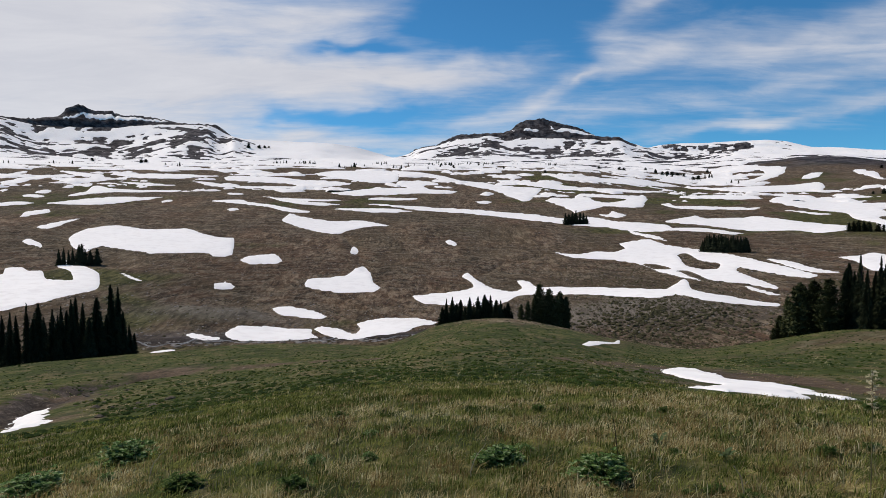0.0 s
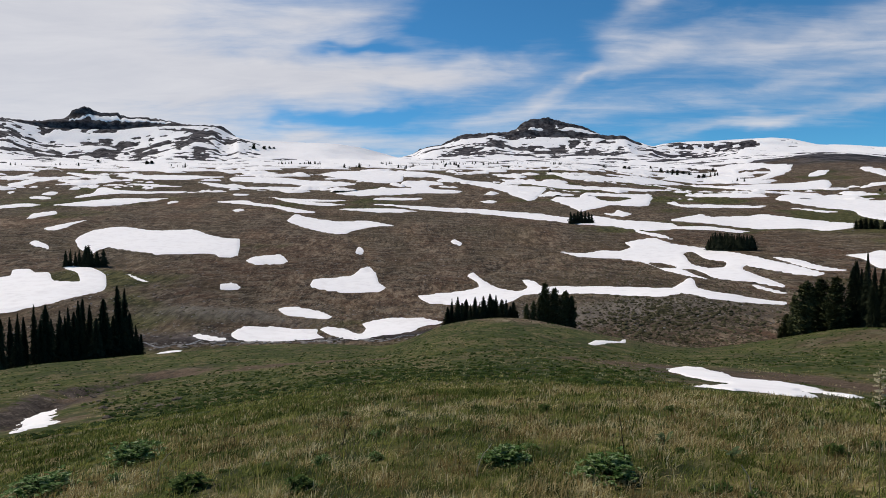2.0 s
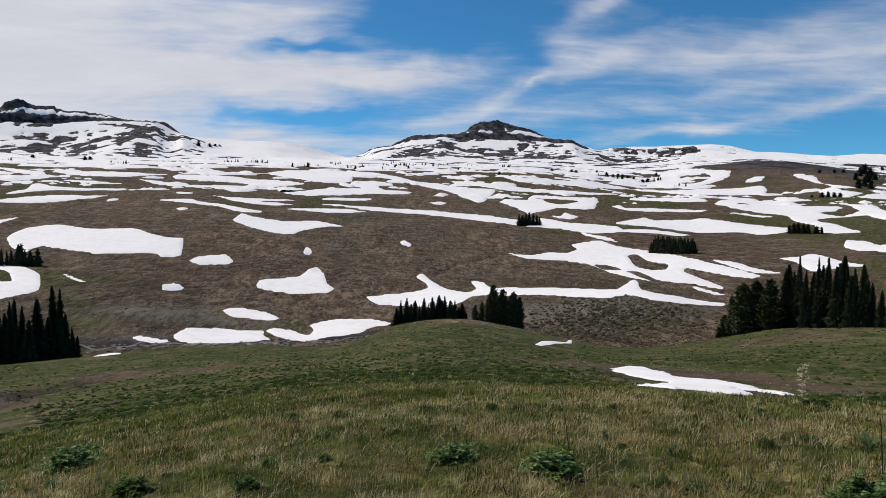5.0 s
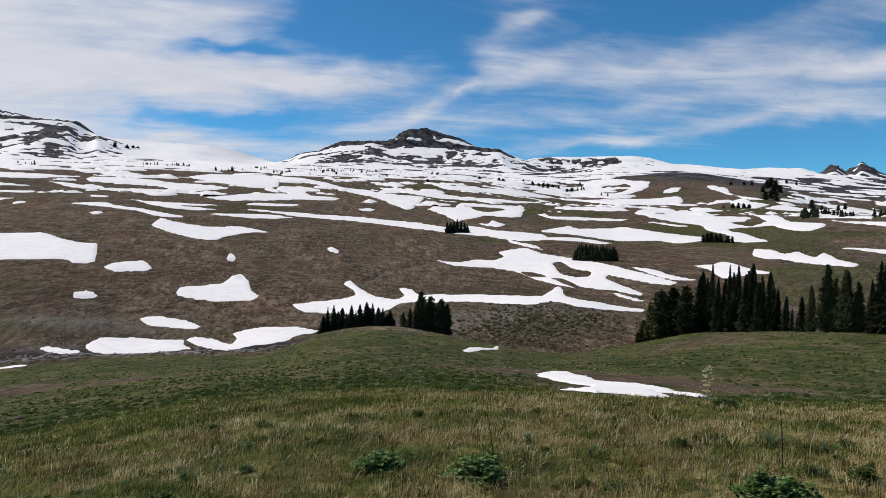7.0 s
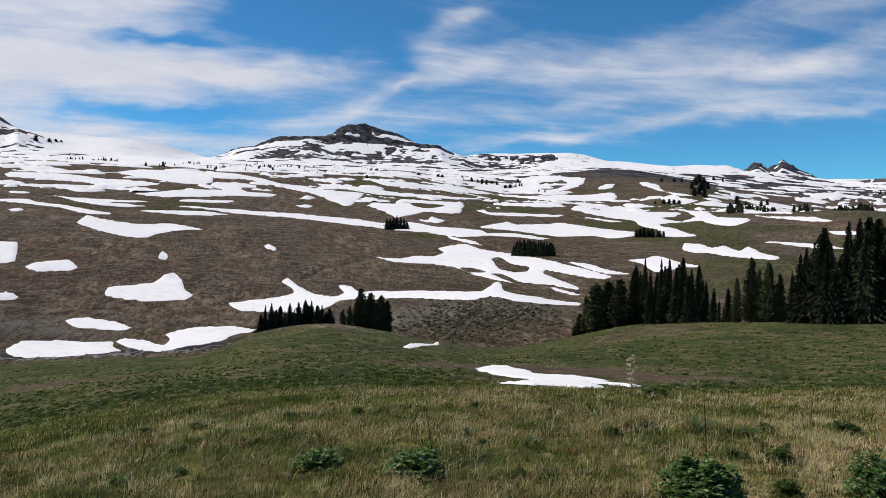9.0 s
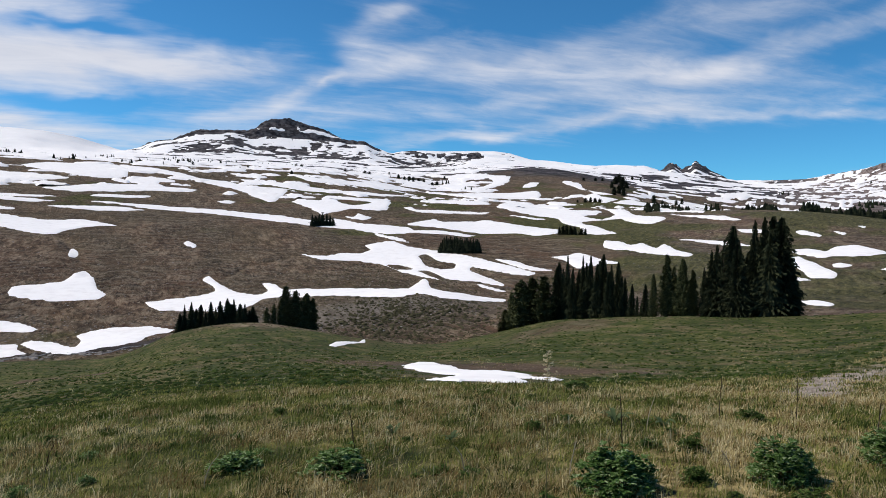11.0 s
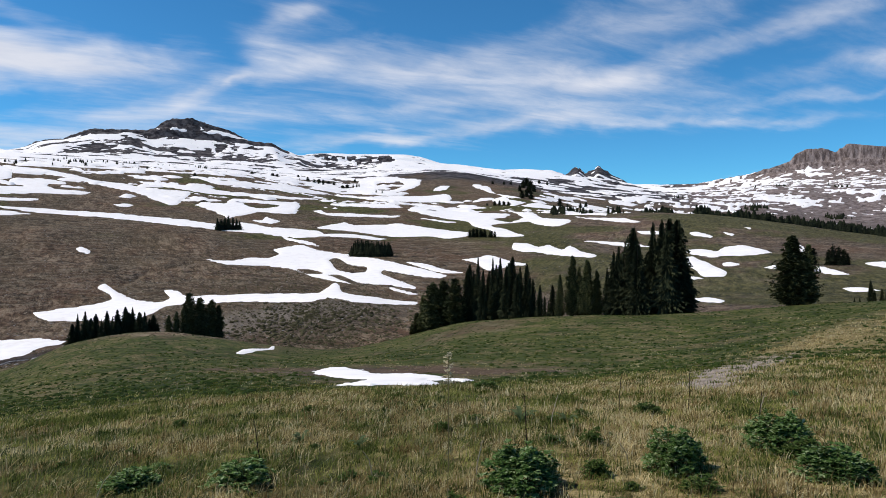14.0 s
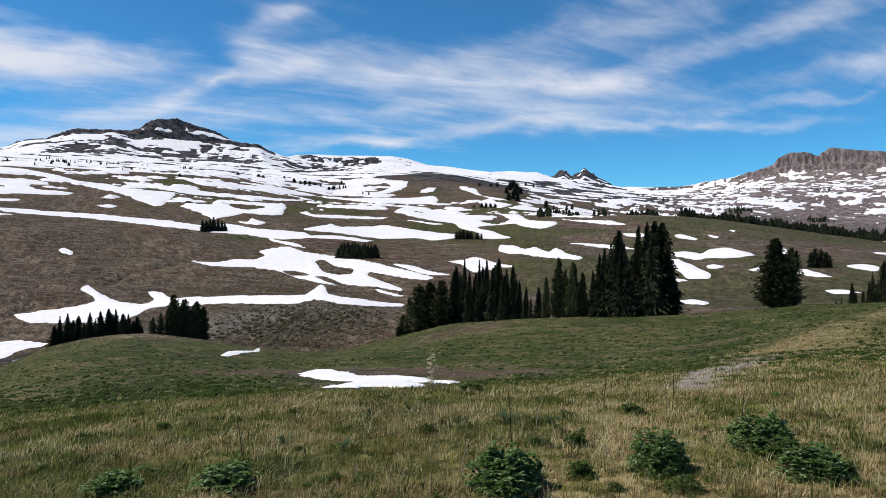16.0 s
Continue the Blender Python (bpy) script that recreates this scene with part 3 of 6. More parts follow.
def sheet(name, z, keep, material, attributes=(), closed=False):
    """A mesh over the cells of the land's own grid where keep is true."""
    rows, cols = z.shape
    cells_i, cells_j = np.nonzero(keep)
    nxt = (cells_j + 1) % GZ.shape[1] if closed else cells_j + 1
    quads = np.stack((cells_i * cols + cells_j, cells_i * cols + nxt, (cells_i + 1) * cols + nxt, (cells_i + 1) * cols + cells_j), 1)
    used, index = np.unique(quads, return_inverse=True)
    return used, index.reshape(-1, 4)


def mesh_from(name, verts, quads, material, smooth=True, size=4):
    me = bpy.data.meshes.new(name)
    me.vertices.add(len(verts))
    me.vertices.foreach_set("co", np.ascontiguousarray(verts, dtype=np.float32).ravel())
    me.loops.add(quads.size)
    me.loops.foreach_set("vertex_index", np.ascontiguousarray(quads, dtype=np.int32).ravel())
    me.polygons.add(len(quads))
    me.polygons.foreach_set("loop_start", np.arange(0, quads.size, size, dtype=np.int32))
    me.polygons.foreach_set("loop_total", np.full(len(quads), size, dtype=np.int32))
    me.polygons.foreach_set("use_smooth", np.full(len(quads), smooth, dtype=bool))
    me.update(calc_edges=True)
    me.materials.append(material)
    return me


used, quads = sheet("ground", GZ, np.ones((GZ.shape[0] - 1, GZ.shape[1]), bool), GROUND, closed=True)
verts = np.stack((GX.ravel(), GY.ravel(), GZ.ravel()), 1)
ground_mesh = mesh_from("ground", verts, quads, GROUND)


def soft(v, lo, hi):
    t = np.clip((v - lo) / (hi - lo), 0, 1)
    return t * t * (3 - 2 * t)


def blob(x, y, rx, ry, turn=0.0):
    """A soft patch on the plan."""
    c, s = math.cos(radians(turn)), math.sin(radians(turn))
    u, v = GX - x, GY - y
    return np.exp(-(((u * c + v * s) / rx) ** 2 + ((v * c - u * s) / ry) ** 2))


def bare(x, y):
    """Trodden and newly thawed brown earth in the meadow, 0 to 1."""
    total = np.zeros(np.shape(x))
    for cx, cy, rx, ry, turn in ((16, 37, 8, 15, 20), (20, 29, 5, 5, 10), (-23, 38, 3.5, 14, 12), (-17, 24, 3, 5, 0), (-24, 63, 8, 6, 10), (-14, 66, 9, 3, 0)):
        c, s = math.cos(radians(turn)), math.sin(radians(turn))
        u, v = x - cx, y - cy
        total = np.maximum(total, np.exp(-(((u * c + v * s) / rx) ** 2 + ((v * c - u * s) / ry) ** 2) ** 1.5))
    return np.clip(total * (0.8 + 1.5 * fbm(x / 2.4, y / 5.0, 4, 29)), 0, 1)


def muddy_and_shaded(x, y):
    """Dark wet earth: the gully's bed and cut banks, the rim of the last drift, the banks of the stream with painted
    shade under the snow's edge; 0 to 1.
    """
    gully = 1.2 * np.exp(-(to_line(x, y, GULLY) / 1.9) ** 2) * np.clip(0.8 + 1.5 * fbm(x / 2.2, y / 4.5, 3, 28), 0, 1)
    rim = 0.50 * np.exp(-(to_line(x, y, ((10.5, 22.5), (12.2, 29), (15.5, 41))) / 4.2) ** 2)
    # this band's dark also stands in for shade below the undercut snow
    bank = 0.8 * np.exp(-(to_line(x, y, ((-84, 168), (-62, 177), (-36, 184), (-14, 189), (-2, 196))) / 5.0) ** 2)
    return np.maximum(np.maximum(gully, rim), bank)


def lingering_snow(x, y):
    """Where the last drifts lie in the meadow, 0 to 1."""
    d = np.minimum(to_line(x, y, ((9.2, 19.5), (11.5, 25), (13.5, 34), (15.5, 44))), to_line(x, y, ((-13.7, 21.5), (-22.5, 36), (-24, 42))))
    return 1 - soft(d, 1.8, 2.8)


def straw_bank(x, y):
    """A band of tall pale dead grass up the bank, 0 to 1."""
    d = to_line(x, y, ((30.2, 19.7), (34.7, 21.0), (41.9, 23.3), (57.6, 29.4), (72, 34)))
    return np.exp(-(d / 1.9) ** 2) * np.clip(0.75 + 1.0 * fbm(x / 3, y / 3, 3, 27), 0, 1)


def worn_path(x, y, wide=0.05):
    """A worn strip of pale bare soil crossing the grass."""
    d = to_line(x, y, ((9.5, 8.0), (13.1, 10.3), (19, 14), (25.9, 17.9)))
    return np.clip(1.4 * np.exp(-(d / (wide * np.hypot(x, y))) ** 2) * (1 - 0.6 * soft(np.hypot(x, y), 20, 30)) * (0.75 + 0.9 * fbm(x * 1.5, y * 1.5, 3, 25)), 0, 1)


big = fbm(GX / 60, GY / 60, 4, 21)
green_share = np.where(GR < 160, 0.95, 0.0)
brow_r = around(COLS, BROW[0])
inner = 1 - soft(GR / brow_r[None, :], 1.0, 1.12)
outer_green = 0.12 + 1.6 * big + 0.22 * soft(GB, 20, 36) * (1 - soft(GR, 750, 1000)) + 0.10 * soft(GB, 3, 12) * soft(GR, 400, 470) * (1 - soft(GR, 700, 850)) + 0.25 * soft(GB, 40, 46) * soft(GR, 480, 560) * (1 - soft(GR, 640, 700)) + 0.6 * blob(-112, 285, 65, 60) + 0.5 * blob(-95, 205, 30, 18) - 0.5 * blob(30, 330, 120, 130) - 0.25 * (1 - soft(GB, 5, 20)) * soft(GR, 380, 430)
green_share = inner * 0.92 + (1 - inner) * np.clip(outer_green, 0, 0.85)
green_share -= inner * (0.38 * bare(GX, GY) + 0.35 * fbm(GX / 11, GY / 11, 3, 23) + 0.6 * blob(20, 128, 22, 24) + 0.35 * blob(45, 75, 14, 10))
dry_share = (1 - soft(GR, 9, 20)) * (0.32 + 0.40 * soft(GX - 0.8 * GY + 2.2 * fbm(GX / 1.8, GY / 1.8, 3, 24), -2.2, 2.6)) + 0.18 * soft(GB, 28, 50) * inner + 0.42 * straw_bank(GX, GY) + 0.35 * blob(30, 16, 16, 6, 25) + 0.30 * blob(5, 14, 14, 5) + 0.5 * blob(17, 9.5, 6, 2.5, 20) + 0.12 * blob(1.5, 5, 3, 2.6)
rock_share = np.maximum(soft(GR + 160 * big, 1000, 1300), 0.75 * np.maximum(blob(-66, 181, 18, 5, 12), 0.9 * blob(-12, 189, 14, 3.5, 8)))
tan_share = np.maximum(np.maximum(soft(GB, 46, 51) * soft(GR, 950, 1350), 0.08 * soft(GB, 28, 45) * (1 - inner) * (1 - soft(GR, 600, 800))), 0.2 * blob(58, 197, 30, 14, -14))
for key, values in (("green", green_share), ("dry", dry_share), ("rock", rock_share), ("tan", tan_share), ("earth", np.where(GR < 170, bare(GX, GY), 0)), ("path", np.where(GR < 40, worn_path(GX, GY), 0)), ("mud_and_shade", np.where(GR < 260, muddy_and_shaded(GX, GY), 0)), ("wild", 1 - inner), ("east", soft(GB, 18, 44)), ("clay", np.clip(1.5 * np.maximum(blob(-70, 208, 17, 8, 10), 0.85 * blob(52, 205, 28, 10, -12)), 0, 0.85))):
    layer = ground_mesh.attributes.new(key, "FLOAT", "POINT")
    layer.data.foreach_set("value", np.clip(values, 0, 1).astype(np.float32).ravel())
ground = tagged(new("ground", ground_mesh), "green and straw alpine meadow rising to brown scree slopes and dark rocky mountains", "ground", kind="structure")

# ---- snow ----


def distance_to(outline, x, y):
    """How far inside a smooth closed outline each place lies (negative outside)."""
    p = np.array(outline, float)
    n = len(p)
    pts = []
    for i in range(n):
        a, b, c, d = p[i - 1], p[i], p[(i + 1) % n], p[(i + 2) % n]
        for f in (0.0, 0.34, 0.67):
            curve = 0.5 * (2 * b + (c - a) * f + (2 * a - 5 * b + 4 * c - d) * f ** 2 + (3 * b - a - 3 * c + d) * f ** 3)
            pts.append(0.45 * curve + 0.55 * (b + (c - b) * f))
    pts = np.array(pts)
    best, inside = np.full(x.shape, 1e9), np.zeros(x.shape, bool)
    for (x0, y0), (x1, y1) in zip(pts, np.roll(pts, -1, 0)):
        ex, ey = x1 - x0, y1 - y0
        t = np.clip(((x - x0) * ex + (y - y0) * ey) / (ex * ex + ey * ey + 1e-9), 0, 1)
        best = np.minimum(best, np.hypot(x - x0 - t * ex, y - y0 - t * ey))
        crossing = ((y0 > y) != (y1 > y)) & (x < (x1 - x0) * (y - y0) / (y1 - y0 + 1e-12) + x0)
        inside ^= crossing
    return np.where(inside, best, -best)


def snow_mesh(lift, i0, j0):
    """The snow's surface: the land's grid from row i0 and column j0 on, raised by lift; below the ground at its rim."""
    top = lift > 0
    near = top.copy()
    near[1:] |= top[:-1]
    near[:-1] |= top[1:]
    wide = near.copy()
    wide[:, 1:] |= near[:, :-1]
    wide[:, :-1] |= near[:, 1:]
    keep = wide[:-1, :-1] & wide[1:, :-1] & wide[:-1, 1:] & wide[1:, 1:]
    used, quads = sheet("snow", lift, keep, SNOW)
    rows, cols = lift.shape
    i, j = used // cols, used % cols
    z = GZ[i + i0, j + j0] + lift[i, j]
    return mesh_from("snow", np.stack((GX[i + i0, j + j0], GY[i + i0, j + j0], z), 1), quads, SNOW)


def islands(mask, least=5):
    """The connected parts of a mask, largest first, without specks."""
    left, found = mask.copy(), []
    while left.any():
        seed = np.zeros_like(left)
        seed[np.unravel_index(np.argmax(left), left.shape)] = True
        size = 0
        while seed.sum() != size:
            size = seed.sum()
            grown = seed.copy()
            grown[1:] |= seed[:-1]
            grown[:-1] |= seed[1:]
            grown[:, 1:] |= grown[:, :-1]
            grown[:, :-1] |= grown[:, 1:]
            seed = grown & left
        left &= ~seed
        if size >= least:
            found.append(seed)
    return sorted(found, key=lambda m: -m.sum())


SNOW_COVER = np.zeros(GR.shape, bool)


def drift(outline, holes=(), label="", name="snow_patch"):
    """A patch of old snow with that outline on the plan, draped over the ground."""
    p = np.array(outline)
    r, b = np.hypot(p[:, 0], p[:, 1]), np.degrees(np.arctan2(p[:, 0], p[:, 1]))
    i0, i1 = np.searchsorted(ROWS, (r.min() * 0.93, r.max() * 1.07))
    pad = 0.4 + 0.06 * (b.max() - b.min())
    j0, j1 = np.searchsorted(COLS, (b.min() - pad, b.max() + pad))
    i0, j0 = max(i0 - 1, 0), max(j0 - 1, 0)
    x, y, far = GX[i0:i1 + 1, j0:j1 + 1], GY[i0:i1 + 1, j0:j1 + 1], GR[i0:i1 + 1, j0:j1 + 1]
    d = distance_to(outline, x, y)
    for hole in holes:
        d = np.minimum(d, -distance_to(hole, x, y))
    reach = np.clip(far / 250, 0.22, 4)
    calm = np.where(far < 60, 1.3, 0.35)
    d = d + calm * reach * (1.2 * fbm(x / (6 * reach), y / (6 * reach), 2, 31) + 1.9 * fbm(x / (1.6 * reach), y / (3.4 * reach), 3, 33))
    bearing = np.degrees(np.arctan2(x, y))
    streak = 3 * fbm(bearing * 0.55 + np.log(far) * 7, np.log(far) * 48, 3, 35)
    d = d - soft(far, 430, 640) * (2.2 * np.clip(streak - 0.2, 0, 1) + far / 800)
    deep = np.clip(far / 1000, 0.08, 0.8)
    lift = np.where(d > 0, deep * np.tanh(0.35 * d / deep), np.maximum(d * 0.5, -deep))
    if (lift > 0).sum() < 3:
        return None
    SNOW_COVER[i0:i1 + 1, j0:j1 + 1] |= lift > -0.12
    size = "broad" if (r.max() - r.min()) * np.radians(b.max() - b.min()) * r.mean() > 4000 else "small" if r.max() - r.min() < 40 else "long"
    words = label or size + " patch of old white snow lying on the brown hillside"
    for piece in islands(lift > 0):
        alone = np.where(piece | (lift <= 0), lift, -0.5 * deep)
        tagged(new(name, snow_mesh(alone, i0, j0)), words, "snow patch", "snow patches on the slope")
        words = "small remnant of old white snow on the brown hillside"


drift(((-186, 334), (-192, 363), (-182, 376), (-161, 368), (-143, 376), (-128, 361), (-118, 354), (-110, 356), (-97, 310), (-104, 303), (-107, 308), (-123, 303), (-130, 299), (-135, 303), (-150, 310), (-159, 315), (-161, 310), (-159, 300), (-170, 310)))
drift(((-163, 242), (-161, 247), (-169, 261), (-164, 263), (-156, 253), (-151, 253), (-141, 238), (-135, 236), (-130, 236), (-139, 251), (-155, 269), (-159, 281), (-156, 282), (-141, 266), (-129, 252), (-115, 224), (-117, 209), (-119, 195), (-124, 190), (-128, 189)))
drift(((-201, 322), (-205, 336), (-190, 318), (-186, 312), (-194, 316)))
drift(((-91, 301), (-89, 312), (-80, 321), (-73, 307), (-76, 300), (-85, 296)))
drift(((-104, 434), (-107, 472), (-98, 463), (-85, 453), (-69, 449), (-55, 458), (-34, 437), (-48, 430), (-57, 416), (-61, 399), (-67, 395), (-80, 406), (-92, 417)))
drift(((-56, 269), (-56, 280), (-50, 283), (-42, 289), (-38, 315), (-34, 305), (-29, 278), (-25, 269), (-27, 263), (-35, 260), (-43, 261), (-52, 265)))
drift(((-48, 347), (-49, 366), (-45, 357), (-44, 350), (-46, 338)))
drift(((1, 383), (4, 390), (8, 378), (7, 371), (4, 373)))
drift(((-125, 258), (-121, 256), (-110, 247), (-113, 246)))
drift(((-91, 256), (-87, 260), (-85, 263), (-80, 259), (-80, 256), (-86, 256)))
drift(((-59, 231), (-54, 235), (-44, 231), (-38, 221), (-40, 217), (-49, 220), (-54, 221)))
drift(((-60.7, 186.6), (-60, 195), (-57, 197), (-51, 200), (-39, 200), (-37.9, 193.8), (-34.6, 187.2), (-39.2, 183.2), (-47.3, 178.7), (-53, 177.6), (-57.7, 180.6)))
drift(((-39, 200), (-37, 205), (-31, 201), (-28.1, 197), (-25.1, 193.3), (-25, 202), (-27, 210), (-22, 216), (-15, 217), (-8, 215), (-1, 207), (-8, 203), (-10.5, 193.9), (-19.9, 189.7), (-24.7, 184), (-28.8, 185.6), (-34.7, 192.5)))
drift(((-70.4, 182.8), (-68.4, 184.9), (-64.7, 183.2), (-60, 180.9), (-59.1, 177.1), (-64.9, 177.4)))
drift(((-71.9, 159.7), (-68.3, 164.1), (-64.2, 163.5), (-67.7, 159.2)))
drift(((-12, 256), (-5, 259), (3, 262), (12, 269), (12, 275), (8, 290), (11, 300), (14, 280), (21, 264), (26, 255), (31, 261), (30, 280), (35, 276), (36, 260), (46, 255), (56, 252), (65, 246), (78, 236), (85, 249), (94, 263), (93, 254), (87, 235), (90, 226), (98, 218), (105, 210), (101, 203), (90, 201), (79, 203), (75, 215), (66, 213), (53, 230), (43, 237), (28, 245), (22, 235), (16, 225), (11, 232), (1, 239), (-7, 242)))
drift(((57, 349), (65, 343), (78, 348), (88, 345), (96, 355), (97, 371), (107, 379), (117, 382), (120, 363), (133, 341), (139, 315), (142, 288), (145, 261), (139, 256), (133, 265), (126, 286), (122, 280), (121, 264), (121, 243), (118, 239), (113, 251), (107, 254), (103, 262), (104, 288), (100, 289), (99, 256), (95, 267), (92, 289), (91, 316), (81, 329), (63, 334)), holes=(((116, 333), (121, 336), (119, 312), (123, 300), (117, 288), (112, 290), (109, 302)), ((93, 316), (99, 310), (100, 294), (93, 295)),))
drift(((110, 248), (112, 241), (115, 228), (111, 230), (109, 238)))
drift(((146, 306), (152, 295), (152, 277), (155, 261), (146, 265), (144, 284)))
drift(((176, 300), (187, 303), (196, 309), (198, 302), (193, 287), (193, 267), (188, 262), (183, 266), (169, 259), (167, 264), (175, 287)))
drift(((-66, 551), (-29, 548), (7, 543), (42, 520), (71, 508), (89, 481), (106, 495), (121, 459), (146, 442), (145, 428), (163, 418), (179, 399), (168, 397), (152, 409), (138, 416), (123, 413), (105, 437), (81, 451), (61, 468), (40, 494), (7, 515), (-28, 529)))
drift(((-85, 511), (-63, 525), (-21, 519), (-35, 501), (-60, 497)))
drift(((115, 420), (119, 413), (126, 372), (122, 379), (116, 388)))
drift(((148, 455), (163, 474), (183, 492), (187, 480), (208, 483), (226, 478), (233, 453), (243, 437), (252, 420), (231, 386), (215, 381), (209, 400), (192, 405), (178, 420), (164, 438)))
drift(((185, 576), (199, 593), (192, 558), (211, 554), (237, 550), (252, 527), (234, 531), (199, 533), (185, 544)))
drift(((115, 507), (122, 503), (133, 532), (133, 511), (137, 499), (125, 482), (117, 489)))
drift(((90, 607), (101, 633), (117, 619), (134, 667), (150, 651), (173, 655), (196, 660), (195, 636), (166, 554), (153, 546), (132, 553), (107, 519), (100, 517), (97, 561)), holes=(((137, 629), (149, 623), (168, 618), (149, 591), (137, 594)),))
drift(((-68, 866), (-31, 851), (4, 795), (29, 752), (50, 740), (69, 707), (100, 699), (100, 679), (86, 637), (72, 588), (64, 635), (49, 677), (22, 716), (-2, 761), (-29, 795), (-53, 812)))
drift(((-158, 809), (-131, 854), (-68, 866), (-54, 825), (-48, 735), (-74, 716), (-100, 735), (-123, 761)))
drift(((-49, 739), (-27, 751), (-5, 734), (-2, 714), (-20, 706), (-11, 679), (9, 670), (17, 660), (3, 642), (-29, 634), (-44, 622), (-72, 602), (-93, 603), (-106, 622), (-88, 644), (-66, 667), (-37, 687), (-50, 708)))
drift(((-246, 767), (-200, 763), (-151, 743), (-111, 725), (-91, 706), (-110, 682), (-134, 659), (-155, 653), (-184, 643), (-208, 649), (-176, 672), (-143, 677), (-180, 708), (-227, 708)))
drift(((-302, 570), (-320, 615), (-310, 620), (-297, 604), (-280, 605), (-252, 612), (-236, 616), (-236, 595), (-267, 589), (-284, 573), (-290, 540), (-299, 535), (-304, 557)))
drift(((-278, 470), (-276, 490), (-273, 516), (-262, 546), (-227, 550), (-230, 536), (-241, 503), (-256, 475)))
drift(((-304, 453), (-303, 474), (-284, 475), (-286, 460), (-294, 448), (-296, 441)))
drift(((-251, 400), (-263, 426), (-262, 433), (-257, 441), (-248, 427), (-249, 411)))
drift(((-222, 368), (-220, 378), (-217, 396), (-215, 422), (-214, 403), (-211, 375), (-212, 362)))
drift(((-217, 517), (-220, 533), (-215, 539), (-210, 524)))
drift(((-199, 549), (-181, 543), (-163, 551), (-153, 533), (-131, 516), (-109, 496), (-92, 483), (-100, 472), (-114, 479), (-132, 502), (-157, 516), (-185, 536)))
drift(((-153, 477), (-150, 487), (-144, 480), (-146, 468)))
drift(((-357, 721), (-328, 752), (-286, 772), (-246, 767), (-264, 713), (-290, 689), (-331, 704)))
drift(((-436, 765), (-390, 738), (-346, 704), (-361, 683), (-407, 724)))
drift(((-426, 652), (-446, 700), (-446, 733), (-417, 663), (-408, 624)))
drift(((-395, 604), (-401, 638), (-408, 695), (-390, 689), (-382, 632), (-372, 584), (-377, 577)))
drift(((-368, 645), (-357, 674), (-331, 674), (-342, 637)))
drift(((-322, 515), (-321, 531), (-309, 526), (-301, 508), (-314, 508)))
drift(((-329, 542), (-332, 565), (-320, 560), (-320, 541)))
drift(((-360, 551), (-364, 571), (-352, 548), (-346, 529)))
drift(((-352, 608), (-330, 640), (-318, 611), (-337, 608)))
drift(((-321, 658), (-290, 662), (-246, 649), (-279, 639)))
drift(((-259, 691), (-243, 687), (-215, 672), (-187, 651), (-207, 646), (-233, 658)))
drift(((-165, 592), (-142, 577), (-107, 573), (-83, 572), (-99, 555), (-117, 550), (-79, 541), (-98, 524), (-116, 528), (-136, 555)))
drift(((-193, 603), (-180, 608), (-173, 590), (-184, 582)))
drift(((-71, 587), (-47, 598), (-22, 604), (-26, 585), (-50, 580)))
drift(((27, 586), (38, 596), (45, 588), (36, 575)))
drift(((56, 785), (93, 759), (131, 728), (163, 708), (209, 703), (243, 700), (190, 676), (148, 690), (103, 699), (72, 742)))
drift(((119, 857), (152, 804), (204, 824), (262, 857), (298, 837), (239, 782), (190, 768), (136, 756)))
drift(((310, 854), (372, 963), (441, 1109), (470, 1145), (502, 1131), (504, 1064), (519, 1024), (496, 975), (463, 926), (418, 880), (379, 862), (330, 854)), holes=(((423, 1001), (451, 1038), (474, 1020), (457, 968), (413, 910), (395, 913)),))
drift(((329, 794), (346, 815), (399, 823), (433, 823), (460, 831), (448, 789), (400, 713), (354, 701), (317, 699), (303, 706)))
drift(((474, 900), (503, 928), (519, 926), (493, 882), (466, 876)))
drift(((565, 939), (579, 932), (573, 890), (522, 796), (504, 734), (496, 691), (477, 708), (519, 814), (542, 890)))
drift(((442, 688), (464, 714), (490, 727), (467, 681), (471, 651), (435, 617), (422, 638)))
drift(((279, 582), (330, 653), (347, 633), (367, 608), (347, 554), (368, 536), (348, 511), (326, 501), (322, 469), (361, 510), (378, 556), (395, 537), (377, 495), (349, 421), (317, 399), (315, 421), (330, 460), (309, 459), (294, 456), (282, 411), (258, 359), (240, 369), (272, 425), (274, 449), (290, 489), (283, 517), (276, 545)))
drift(((258, 521), (271, 505), (279, 480), (265, 483)))
drift(((219, 318), (234, 337), (239, 330), (235, 314), (245, 316), (237, 295), (253, 308), (241, 284), (238, 267), (228, 260), (221, 280), (222, 297), (217, 305)))
drift(((269, 327), (276, 317), (289, 306), (292, 282), (283, 286), (276, 306)))
drift(((410, 525), (452, 537), (446, 486), (395, 433), (401, 476)))
drift(((390, 478), (376, 426), (380, 394), (363, 358), (358, 380), (363, 417)))
drift(((435, 617), (496, 663), (492, 635), (511, 622), (466, 591), (436, 593)))
drift(((231, 662), (268, 661), (295, 636), (288, 607), (257, 605), (240, 637), (227, 648)))
drift(((194, 555), (227, 560), (252, 531), (226, 533), (187, 536)))
drift(((335, 338), (347, 327), (335, 317), (326, 327)))
drift(((359, 315), (366, 313), (358, 294), (348, 288), (350, 303)))
drift(((378, 304), (378, 294), (365, 286)))
drift(((412, 315), (415, 308), (406, 304)))
drift(((286, 254), (302, 258), (296, 241), (318, 254), (334, 253), (323, 236), (306, 216), (289, 215), (279, 224), (273, 224), (274, 238)))
